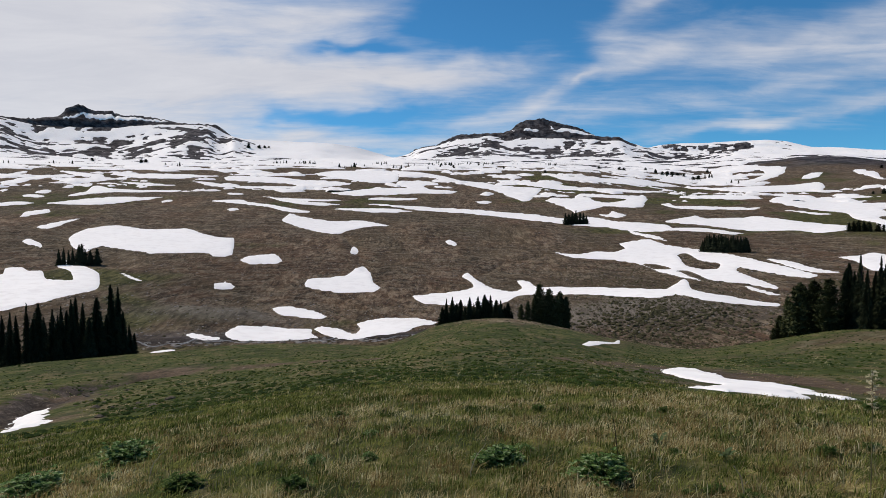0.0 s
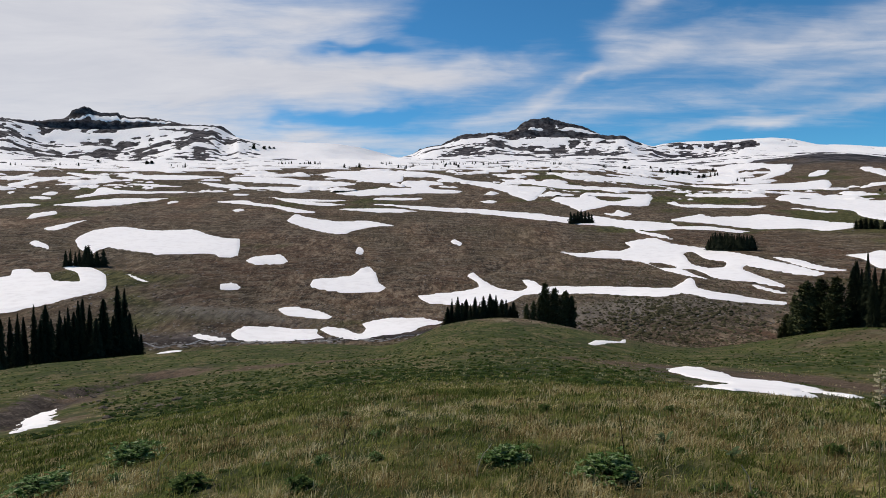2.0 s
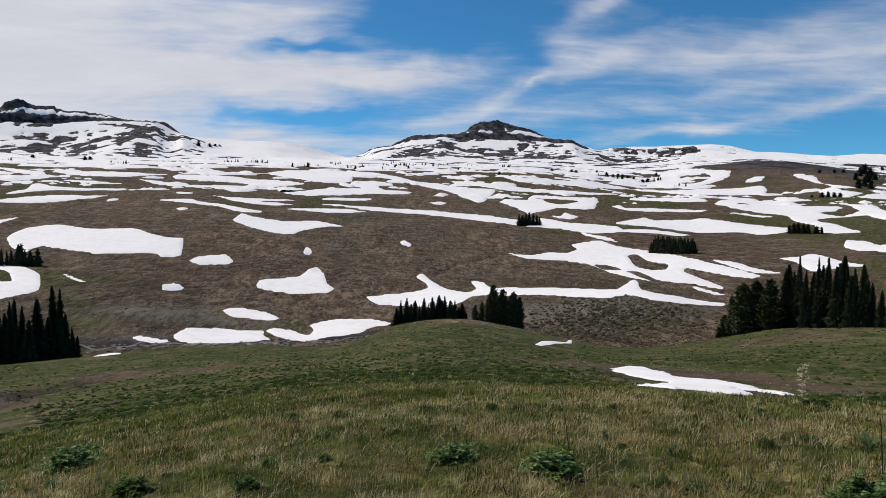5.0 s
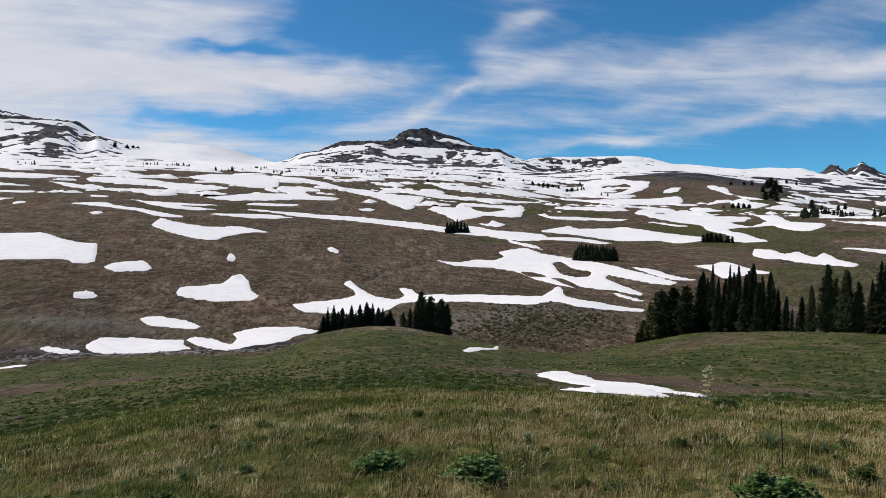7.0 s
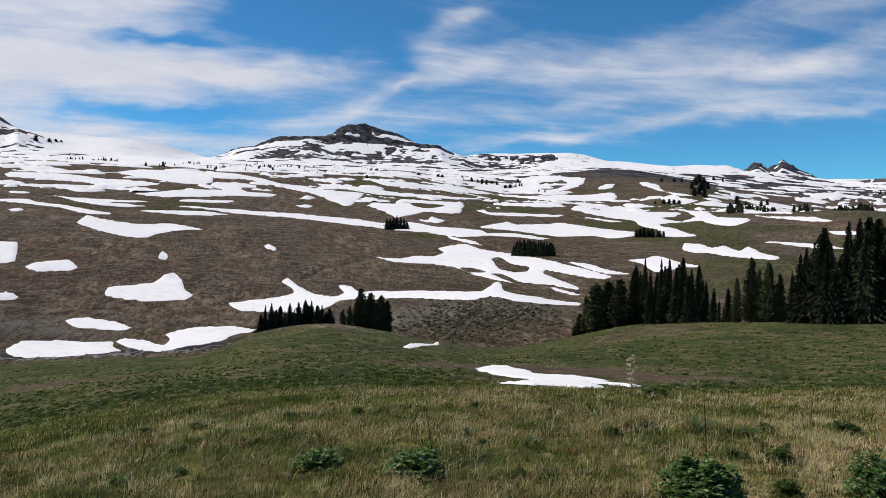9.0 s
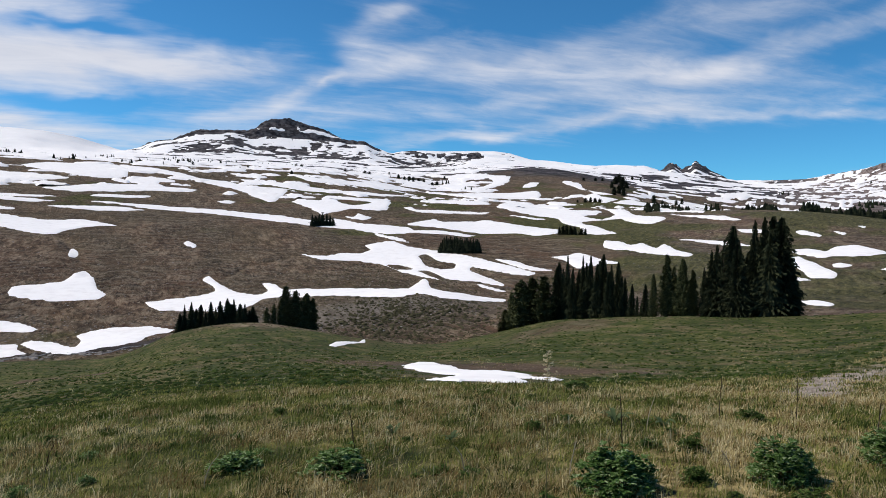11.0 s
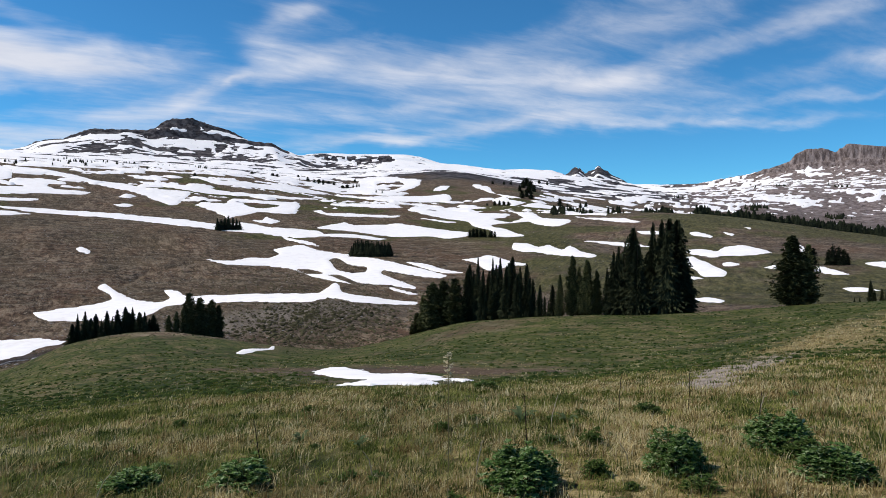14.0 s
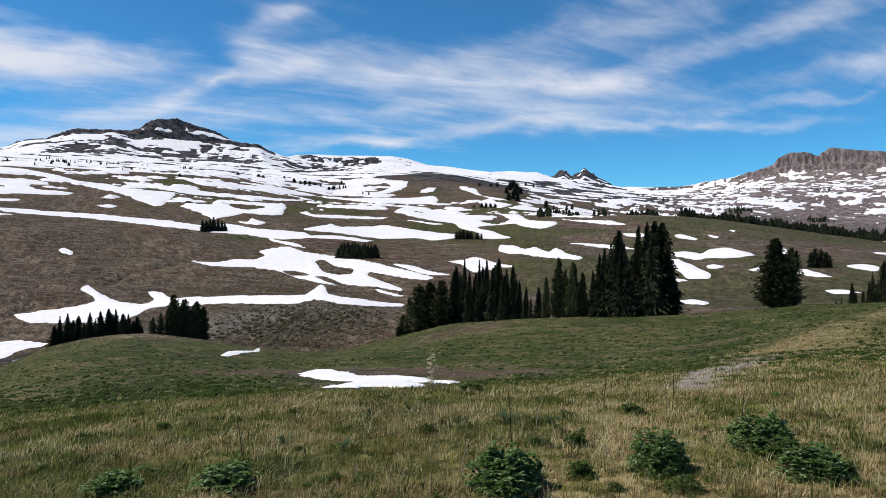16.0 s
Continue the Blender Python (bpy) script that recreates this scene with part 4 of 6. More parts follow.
drift(((261, 232), (269, 233), (251, 208), (232, 184), (221, 177), (218, 185), (234, 203), (242, 215)))
drift(((255, 205), (263, 207), (258, 198), (250, 195), (248, 198)))
drift(((165, 144), (173, 143), (167, 133), (158, 127), (158, 134)))
drift(((362, 244), (362, 239), (340, 220), (325, 214)))
drift(((266, 173), (270, 167), (251, 144), (249, 151), (254, 161)))
drift(((214, 127), (218, 123), (211, 113), (205, 118)))
drift(((293, 164), (309, 165), (297, 153), (281, 146), (286, 157)))
drift(((251, 182), (262, 184), (252, 176)))
drift(((382, 200), (411, 204), (365, 181)))
drift(((216, 190), (215, 180), (208, 181)))
drift(((12.7, 39.1), (16.1, 46.1), (16.7, 43.6), (15.5, 38.7), (13.9, 32), (15.4, 30.2), (15.5, 28.8), (14.6, 26), (14.2, 23), (12.8, 21.5), (13.6, 24.5), (12.7, 24.5), (11.5, 21.4), (9.9, 19.1), (10.1, 21.1), (8.3, 20.6), (8.4, 22.4), (10.9, 26.4), (10.8, 28.2), (10.8, 30.3)))
drift(((15.0, 74.0), (18.3, 83.5), (22.7, 92.8), (28.4, 108.5), (25.2, 96.5), (19.6, 82.2), (16.4, 74.8)))
drift(((-13.8, 21), (-21.7, 34.1), (-23.7, 38.4), (-24.8, 43.4), (-23.4, 39.6), (-13.6, 22.6), (-13.6, 21.7)))

# the unbroken and streaked snow of the plateau and the mountains
i0 = int(np.searchsorted(ROWS, 640))
j0, j1 = np.searchsorted(COLS, (-36.2, 66))
b, r, x, y = (a[i0:, j0:j1] for a in (GB, GR, GX, GY))
bands = 3 * fbm(b * 0.5 + np.log(r) * 9, np.log(r) * 42, 4, 41)
spots = 3 * fbm(b * 0.75, r / 42, 4, 43)
speck = 3 * fbm(b * 2.4, r / 20, 3, 47)
flecks = 3 * fbm(b * 3.4, r / 26, 3, 48)
flat_part = soft(r, 850, 930) * (1 - soft(r, 1750, 1850))
mountain = soft(r, 1750, 1850)
field = (1 - flat_part - mountain) * (-0.66 + 0.12 * (1 - soft(b, 6, 16)) + 0.8 * bands + 0.15 * speck) + flat_part * (0.24 - 0.34 * soft(b, 20, 28) + 0.95 * bands + 0.2 * speck) + mountain * (0.30 + 0.8 * spots + 0.5 * speck)
# the smooth saddle and the white ridge keep their snow whole
field += 1.6 * soft(b, -17, -14) * (1 - soft(b, -5, -3.6)) * soft(r, 1950, 2100)
field += 0.8 * soft(b, 25, 28) * (1 - soft(b, 37, 39)) * soft(r, 1400, 1700)
field += 0.25 * soft(r, 2350, 2420) * (1 - soft(b, 44, 48)) + 0.35 * (1 - soft(r, 1850, 1950)) * mountain * (1 - soft(b, 44, 48))
# bare rock: the cliffs under the crests, and the stony belts of each mountain
field -= 0.34 * soft(b, -38, -32) * (1 - soft(b, -18, -14)) * soft(r, 1850, 1950) * (1 - soft(r, 2300, 2420))
field -= 0.85 * soft(b, -1, 2) * (1 - soft(b, 13, 16)) * soft(r, 1950, 2050) * (1 - soft(r, 2250, 2360))
field -= (0.62 - 0.7 * speck) * soft(b, 15, 17) * (1 - soft(b, 21, 26)) * soft(r, 2000, 2120) * (1 + 0.5 * soft(r, 2250, 2400)) * (1 - soft(r, 2470, 2492))
shelf_here = np.interp(b, (-29.8, -29.2, -22, -21, 5.3, 5.9, 12.5, 13.5), (0, 1, 1, 0, 0, 1, 1, 0)) * soft(r, 2454, 2459) * (1 - soft(r, 2482, 2487))
wall = np.interp(b, (47, 52), (2433, 2476)) + 3 * fbm(b * 1.2, b * 0, 2, 49)
field -= soft(r, wall, wall + 8) * (1 - soft(r, 2501, 2504)) * np.minimum(cliff_share(b) * 6, 5) * (1 - shelf_here) * soft(cliff_share(b), 0.05, 0.25)
snowy = np.exp(-((b - 7.0) / 1.1) ** 4) + 0.55 * np.exp(-((b - 10.4) / 1.0) ** 4) + 1.1 * np.exp(-((b + 24.6) / 2.4) ** 4) + 0.7 * np.exp(-((b + 29.0) / 0.5) ** 4)
field += shelf_here * (-1.1 + 2.1 * snowy + 0.7 * spots + 0.4 * speck - 0.5 * soft(r, 2468, 2484))
field += soft(r, 2500, 2506) * (1 - soft(r, 2700, 2750)) * (0.6 - 6 * soft(cliff_share(b), 0.15, 0.5))
# added dark outline on two snowy crests, made by thinning the snow
field -= 1.6 * (np.exp(-((b + 12.6) / 3.8) ** 4) + 0.7 * np.exp(-((b - 31.5) / 5.5) ** 4)) * np.exp(-((r - 2497) / 5) ** 2)
field -= soft(b, 52.5, 55) * (soft(r, 2360, 2430) * (0.8 - 0.7 * flecks) + 3 * soft(r, 2436, 2448))
field -= soft(r, 3100, 3200) * (1.15 - 0.45 * spots - 0.7 * speck) + 4.0 * soft(r, 3290, 3330)
# the dark knoll and the wooded basin under the castle cliffs
field -= 2.2 * np.exp(-(((b - 31) / 5.5) ** 4)) * soft(r, 820, 900) * (1 - soft(r, 1330, 1420))
basin = soft(b, 41, 46) * soft(r, 640, 760) * (1 - soft(r, 1780, 1860))
field = field * (1 - basin) + basin * (-0.14 - 0.75 * soft(b, 51, 58) * (1 - soft(r, 1300, 1500)) + 0.5 * bands + 0.3 * spots + 0.5 * flecks)
field -= soft(b, 47, 51) * mountain * (0.50 - 0.35 * speck - 0.75 * flecks)
lift = np.clip(field * 3.5, -2.5, 1.8)
tagged(new("mountain_snow", snow_mesh(lift, i0, int(j0))), "streaked white snow covering the high plateau and mountain sides", "snow", kind="stuff")

# ---- trees ----


def strip_mesh(name, verts, tris, material, smooth=False):
    return mesh_from(name, np.array(verts), np.array(tris), material, smooth, 3)


def trunk_mesh(name, base, sides=7):
    """A tapered, slightly crooked trunk, one unit high and base wide."""
    verts, quads = [], []
    for i in range(7):
        h = i / 6
        rad = base * (1 - 0.93 * h) * (1.35 if i == 0 else 1)
        ox, oy = base * 0.5 * math.sin(3 * h + base * 90), base * 0.5 * math.cos(4 * h)
        for s in range(sides):
            a = 2 * math.pi * s / sides
            verts.append((ox + rad * math.cos(a), oy + rad * math.sin(a), h * 0.97))
    for i in range(6):
        for s in range(sides):
            quads.append((i * sides + s, i * sides + (s + 1) % sides, (i + 1) * sides + (s + 1) % sides, (i + 1) * sides + s))
    return mesh_from(name, np.array(verts), np.array(quads), BARK)


def spruce_crown(seed, whorls, arms, spread_power=0.9, skirt=0.04, segments=4):
    """Whorls of drooping boughs with ragged sprays of needles on both sides; one unit high, one unit in radius."""
    rng = random.Random(seed)
    v, f = [], []
    lean = rng.uniform(0, 6.28)
    for w in range(whorls):
        h = skirt + (1 - skirt) * (w + rng.uniform(-0.3, 0.3)) / whorls
        h = min(max(h, skirt), 0.985)
        gap = 0.82 + 0.13 * math.sin(h * 31 + seed) + rng.uniform(-0.22, 0.22)
        reach = (1 - h) ** spread_power * gap * (0.75 if h < 0.12 else 1) + 0.03
        for a in range(arms):
            ang = 6.283 * (a + rng.random()) / arms + w * 2.4
            length = reach * rng.uniform(0.40, 1.18) * (1 + 0.18 * math.cos(ang - lean))
            c, s = math.cos(ang), math.sin(ang)
            droop, rise = rng.uniform(0.01, 0.06) * (1 - h) + 0.008, rng.uniform(0.0, 0.03)
            half = length * rng.uniform(0.11, 0.20) + 0.010
            for k in range(segments):
                t0, t1 = k / segments, (k + 1) / segments
                p0, p1 = length * t0, length * t1
                z0 = h + rise * t0 - droop * t0 * t0 * 1.4
                z1 = h + rise * t1 - droop * t1 * t1 * 1.4
                wide = half * (1 - 0.65 * t0)
                for side in (-1, 1):
                    out = side * wide * rng.uniform(0.55, 1.15)
                    along = p1 + length * rng.uniform(0.0, 0.16)
                    n = len(v)
                    v.append((c * p0, s * p0, z0))
                    v.append((c * along - s * out, s * along + c * out, z1 - rng.uniform(0.0, 0.028)))
                    v.append((c * p1 * 1.02, s * p1 * 1.02, z1 + rng.uniform(0.0, 0.008)))
                    f.append((n, n + 1, n + 2))
                if rng.random() < 0.75:
                    n = len(v)
                    tw = rng.uniform(-0.05, 0.05)
                    v += [(c * p0, s * p0, z0 + 0.004), (c * p1, s * p1, z1 + 0.004), (c * (p0 + p1) / 2 - s * tw, s * (p0 + p1) / 2 + c * tw, (z0 + z1) / 2 - rng.uniform(0.014, 0.035))]
                    f.append((n, n + 1, n + 2))
    for i in range(5):
        n = len(v)
        ang = i * 1.3
        v += [(0.03 * math.cos(ang), 0.03 * math.sin(ang), 0.93), (0.03 * math.cos(ang + 2), 0.03 * math.sin(ang + 2), 0.94), (0, 0, 1.0)]
        f.append((n, n + 1, n + 2))
    return v, f


def pine_crown(seed, boughs, tufts, needles, low=0.015, power=0.8, bundle=(0.08, 0.14), skirt=0.62):
    """Rising boughs that end in round bundles of needles; a broad, broken crown with more than one top."""
    rng = random.Random(seed)
    v, f = [], []
    tops = [(0.0, 0.0, 1.0)] + [(rng.uniform(-0.22, 0.22), rng.uniform(-0.22, 0.22), rng.uniform(0.72, 0.93)) for _ in range(2)]
    for b in range(boughs):
        tx, ty, th = tops[0] if rng.random() < 0.6 else rng.choice(tops[1:])
        h = low + (th - low) * rng.random() ** 1.15
        q = h / th
        reach = (skirt + (1 - skirt) * min(1, q / 0.2)) * (1 - q) ** power * (1 if (tx, ty) == (0.0, 0.0) else 0.55) + 0.06
        ang = rng.uniform(0, 6.283)
        length = reach * rng.uniform(0.45, 1.0)
        n = len(v)
        ex, ey = tx * q + length * math.cos(ang), ty * q + length * math.sin(ang)
        v += [(tx * q, ty * q, h - 0.012), (tx * q, ty * q, h + 0.012), (ex, ey, h + 0.06 * length)]
        f.append((n, n + 1, n + 2))
        for k in range(tufts):
            d = length * (0.35 + 0.65 * (k + rng.random()) / tufts)
            cx, cy = tx * q + d * math.cos(ang) + rng.uniform(-0.06, 0.06), ty * q + d * math.sin(ang) + rng.uniform(-0.06, 0.06)
            cz = h + 0.06 * d + rng.uniform(-0.02, 0.035)
            size = rng.uniform(*bundle)
            for _ in range(needles):
                e, g = rng.uniform(0, 6.283), rng.uniform(-0.5, 1.0)
                r0 = math.sqrt(max(0.0, 1 - g * g * 0.9))
                dx_, dy_, dz_ = size * r0 * math.cos(e), size * r0 * math.sin(e), size * 0.42 * g
                n = len(v)
                wx, wy = -0.20 * dy_ - 0.02, 0.20 * dx_ + 0.02
                v += [(cx + wx, cy + wy, cz), (cx - wx, cy - wy, cz + 0.006), (cx + dx_, cy + dy_, cz + dz_)]
                f.append((n, n + 1, n + 2))
    return v, f


def core(v, f, seed, share, tiers=6, sides=7):
    """The dense inner boughs: ragged overlapping tiers."""
    rng = random.Random(seed)
    for t in range(tiers):
        lo, hi = 0.02 + 0.9 * t / tiers, min(0.99, 0.02 + 0.9 * (t + 2.1) / tiers)
        rad, n = share * (1 - t / tiers) ** 0.8, len(v)
        v.append((0, 0, hi))
        for s in range(sides):
            a, k = 6.283 * s / sides + t, rng.uniform(0.65, 1.25)
            v.append((rad * k * math.cos(a), rad * k * math.sin(a), max(0.0, lo + rng.uniform(-0.03, 0.03))))
        f += [(n, n + 1 + s, n + 1 + (s + 1) % sides) for s in range(sides)]
    return v, f


TRUNKS = [trunk_mesh("trunk", b) for b in (0.014, 0.018, 0.024)]
SPRUCES = [strip_mesh("crown", *core(*spruce_crown(s, w, a, p), s, 0.42), NEEDLES) for s, w, a, p in ((1, 54, 16, 0.85), (2, 48, 17, 1.0), (3, 58, 15, 0.72), (4, 46, 17, 0.9), (5, 54, 15, 0.66))]
PINES = [strip_mesh("crown", *core(*pine_crown(s, b, 5, 9, 0.03, 0.85, (0.055, 0.10)), s, 0.2), PINE_NEEDLES) for s, b in ((11, 560), (12, 520), (13, 600))]
ROUND_CROWNS = [strip_mesh("crown", *core(*pine_crown(s, 330, 4, 10, 0.02, 0.52, (0.09, 0.15), 0.7), s, 0.2), PINE_NEEDLES) for s in (15, 16, 17)]
DARK_NEEDLES = needle_material("far_needles", (0.010, 0.014, 0.008), (0.030, 0.036, 0.019))
SMALL_SPRUCES = [strip_mesh("crown", *core(*spruce_crown(s, 20, 9, p, 0.02, 2), s, 0.8), DARK_NEEDLES) for s, p in ((21, 0.7), (22, 0.8), (23, 0.55))]
TINY_CROWNS = [strip_mesh("crown", *core(*spruce_crown(s, 9, 6, p, 0.02, 1), s, 0.85, 5, 6), DARK_NEEDLES) for s, p in ((41, 0.6), (42, 0.45), (43, 0.75), (44, 0.35))]
SMALL_PINES = [strip_mesh("crown", *core(*pine_crown(s, 130, 3, 8, 0.0, 0.5, (0.12, 0.2), 0.8), s, 0.6, 5, 9), DARK_NEEDLES) for s in (31, 32)]
picker = random.Random(5)


def tree(name, crowns, x, y, h, half, label, group, category="tree"):
    """One tree: its trunk and crown, h high and half wide either side."""
    root = tagged(new(name), label, category, group)
    root.matrix_world = Matrix.Translation((x, y, ground_at(x, y) - 0.15)) @ Matrix.Rotation(picker.uniform(0, 6.28), 4, "Z") @ Matrix.Rotation(picker.uniform(-0.025, 0.025), 4, "X")
    for part_name, mesh, wide in (("trunk", picker.choice(TRUNKS), h), ("crown", picker.choice(crowns), half)):
        ob = new(part_name, mesh)
        ob.parent = root
        ob.scale = (wide, wide, h)
    return root


LEFT_STAND = ((-58.5, 87.2, 7, 1.3), (-60.4, 91.9, 7.8, 1.3), (-58, 89.7, 7.6, 1.6), (-59.3, 93.5, 7.6, 1.4), (-57.3, 92.3, 8.8, 1.4), (-56, 91.6, 6.2, 1.3), (-56.8, 94.2, 8.8, 2.6), (-59.1, 99.5, 7.4, 2.1), (-56.2, 96.3, 7.9, 2.2), (-54.9, 95.5, 6.9, 1.3), (-55.7, 98, 8.3, 2), (-57.8, 103.3, 8.1, 1.6), (-55.1, 99.6, 9.3, 1.7), (-55.9, 102, 9.8, 1.7), (-54.5, 101.6, 8.7, 1.6), (-52.7, 99.8, 6.3, 1.9), (-53.7, 103.6, 9.5, 2.7), (-54.7, 107.3, 6.6, 1.8), (-52.9, 105.6, 6.8, 1.9), (-52.5, 106.6, 11.6, 2.1), (-53.8, 111.1, 11.6, 2.3), (-51.7, 108.4, 7.3, 1.8), (-51.2, 109.5, 5.2, 1.4), (-50.8, 110.4, 3.7, 1.1))
KNOLL_STAND = ((-0.2, 149, 4.6, 2.1), (0.7, 149.2, 6.4, 1.7), (2, 149.4, 6.6, 2.5), (3, 153.7, 5.5, 2.2), (3.9, 149.8, 5.7, 2), (4.8, 147, 4.2, 1.2), (5.8, 150.2, 6.1, 2.1), (7, 154.4, 5.2, 1.4), (7.8, 150.6, 6.1, 2.8), (9.3, 150.8, 6.5, 2.9), (10.3, 155.9, 6, 2.2), (10.7, 151.1, 6.3, 2), (11.7, 149.2, 4.8, 2.2), (12.9, 151.4, 5.2, 2), (13.8, 151.5, 3.9, 1.8), (14.5, 151.6, 4.7, 2.1), (15.4, 151.8, 2.9, 1))
KNOLL_PINES = ((17.3, 149.4, 3.9, 1.4), (18.8, 149.7, 4.8, 1.5), (20.5, 150, 6.4, 1.7), (21.6, 150.2, 9.1, 3), (23.7, 150.3, 8.3, 3.1), (25.9, 149.9, 8.1, 3.4), (27.3, 149.3, 7.2, 2))
RIGHT_PINES = ((54.7, 111.3, 2, 0.7), (55.7, 111.1, 3.9, 1.6), (56.3, 109.8, 6.7, 1.4), (56.8, 106.9, 8.2, 2.7), (58.8, 106.3, 8.3, 2.8), (59.2, 103, 7.9, 2.6))
RIGHT_SPRUCES = ((62.1, 104.2, 9.7, 1.8), (62.4, 103.6, 10.7, 2.2), (64.3, 105.2, 9.8, 1.8), (63, 101.8, 11.8, 1.8), (61.8, 98.2, 9, 1.5), (66, 102.9, 9.6, 2.3), (64.1, 98.6, 11.1, 1.5), (66.1, 100.1, 10.2, 1.4), (64.6, 97, 10.9, 2.3), (63.3, 93.4, 9.2, 1.5), (66.8, 97.7, 10.3, 2.1), (65.4, 94.4, 10.9, 2.1), (63.9, 91, 7.7, 1.3), (65.8, 92.8, 9, 2.3), (66.1, 91.4, 9.4, 1.5), (68, 93, 7.5, 1.4), (66.4, 89.8, 6.7, 1), (66.6, 88.5, 5.7, 1.2), (66.8, 87.4, 3.7, 0.6), (66.9, 86.5, 2.8, 0.5), (67.1, 85.7, 5.4, 1.2))
MIDDLE_PINES = ((67.4, 84.2, 6.6, 1.4), (67.9, 81.9, 9.1, 2.4), (70.3, 82.9, 7.7, 2), (68.9, 79.5, 8.4, 2.4), (69.7, 78.1, 6.7, 1.9))
TALL_SPRUCES = ((70.6, 76.9, 7.4, 1.3), (71.1, 76.2, 9.8, 2.1), (71.5, 75.7, 10.6, 2.8), (74.6, 78.1, 9.4, 1.4), (72.1, 74.9, 11.1, 1.6), (75.3, 77.2, 10.7, 1.8), (72.8, 73.8, 13.1, 3.2), (70.3, 70.5, 10.2, 2.3), (73.3, 72.9, 10.9, 1.8), (75.8, 74.4, 9.5, 1.7), (74, 71.8, 10, 1.6), (74.2, 71.3, 13.7, 2.7), (76.7, 72.8, 11.9, 1.7), (74.8, 70.2, 14, 3.3), (72.9, 67.6, 11.9, 3.1), (75.3, 69.3, 14, 3.7), (77.8, 70.8, 13.4, 3.2), (75.8, 68.4, 13.7, 3.7), (76, 67.8, 10.4, 1.4), (78.4, 69.4, 9.9, 1.7), (76.4, 67.1, 7.1, 1.9), (76.6, 66.7, 5.3, 1.3))
LONE_PINE = ((80.5, 53.8, 8.7, 4.5), (81.9, 52.8, 7.4, 2.9))
EDGE_SPRUCES = ((85, 48.6, 0.8, 0.2), (85.1, 48, 0.8, 0.2), (85.4, 46.9, 2.9, 0.7), (85.5, 46.5, 1.6, 0.4), (85.6, 45.7, 1.8, 0.4), (84.8, 44.6, 2.9, 0.5), (85.8, 44.7, 4, 0.9), (86.8, 44.6, 2.9, 0.5), (86, 43.6, 5.3, 1.1), (86.2, 42.8, 6.1, 1.8))
GULLY_TREES = ((-153.3, 269.1, 6.8, 1.9), (-151.6, 269.3, 7.4, 1.6), (-149.7, 269.5, 6.5, 1.4), (-148, 269.4, 7.2, 1.8), (-145.3, 269.1, 8.8, 3.3), (-144.1, 269, 9, 2.6), (-142.8, 268.9, 6.8, 1.8), (-140.4, 268.6, 6.7, 2.4), (-137.7, 268.6, 7.4, 2.7))
COPSE_ONE = ((81.8, 451.1, 8.3, 2.7), (84.3, 452.2, 7.6, 4.4), (86.7, 452.9, 8.7, 3.7), (88.9, 452.6, 9.8, 3.5), (91.6, 452.5, 9.1, 2.8), (94.1, 451.9, 8.3, 2.6), (95.9, 451.7, 6.8, 2.3))
COPSE_TWO = ((129.4, 336.8, 6.2, 2.2), (130.3, 336.3, 7.9, 1.9), (131.1, 335.5, 9.3, 2), (132.1, 334.6, 9.8, 3.1), (133, 334, 8.7, 2.3), (133.9, 333.4, 9.5, 4), (134.7, 332.7, 8.6, 2), (135.6, 332, 9.2, 3), (136.5, 331, 9.4, 3.5), (137.3, 330.1, 8.3, 2.5), (138.1, 329.4, 8.8, 3.7), (138.9, 328.7, 8, 2.5), (139.9, 327.9, 8.5, 2.2), (140.7, 327.2, 9, 2.7), (141.6, 326.8, 7.7, 1.7), (142.6, 326.4, 8.2, 2.5), (143.8, 326, 8.5, 2.2), (145, 325.7, 7.6, 3), (146, 325.6, 7.9, 3), (147.2, 325.6, 6.5, 2.1))
COPSE_THREE = ((227.2, 377.7, 5.2, 2.3), (228.8, 376.1, 5.9, 3.1), (230.3, 374.4, 6.3, 3.3), (231.9, 372, 5.9, 3), (233.6, 369.9, 5.5, 2.9), (236.9, 367.6, 4.4, 3.5), (238.8, 365.8, 4, 1.9), (232.8, 370.7, 3.3, 1.5))
ROUND_PINES = ((272.7, 173.7, 7.2, 3.2), (276.1, 169.3, 6.4, 2.6), (276.9, 167.9, 8.5, 2.9), (278.5, 166.4, 7.8, 3.3), (279.6, 164.9, 6.6, 2.9), (280.4, 163.7, 5, 2))
KNOB_TREES = ((588.2, 833.5, 10.1, 5.5), (657.5, 922.2, 13.1, 8.2), (733.1, 1017.5, 15.6, 10.6), (713.8, 978.6, 15, 9.5), (631.6, 857, 10.6, 7.1), (494.8, 696.3, 9.9, 6.2), (524.6, 727.9, 10.4, 7), (512.2, 700.9, 10.1, 6.3), (594.3, 819, 12.6, 8.5))
KNOB_LOW = ((414.3, 635, 5.1, 4.1), (418, 631.4, 5.7, 3.6), (420, 625.3, 5, 4.1), (422.7, 620.4, 4.3, 4.1), (407, 640, 3.2, 2.3), (501.9, 630.6, 10, 5.8), (541.3, 639.6, 6.2, 4), (592.5, 689.9, 8.2, 4.4), (511.3, 627.6, 5.3, 2.9), (899.1, 1172.8, 8.5, 4.5), (905.7, 1210.1, 8.8, 5.5), (610.1, 942.3, 4.7, 4.1), (688.2, 1003.3, 5.1, 5.1), (648.2, 965.5, 5.8, 4.2))
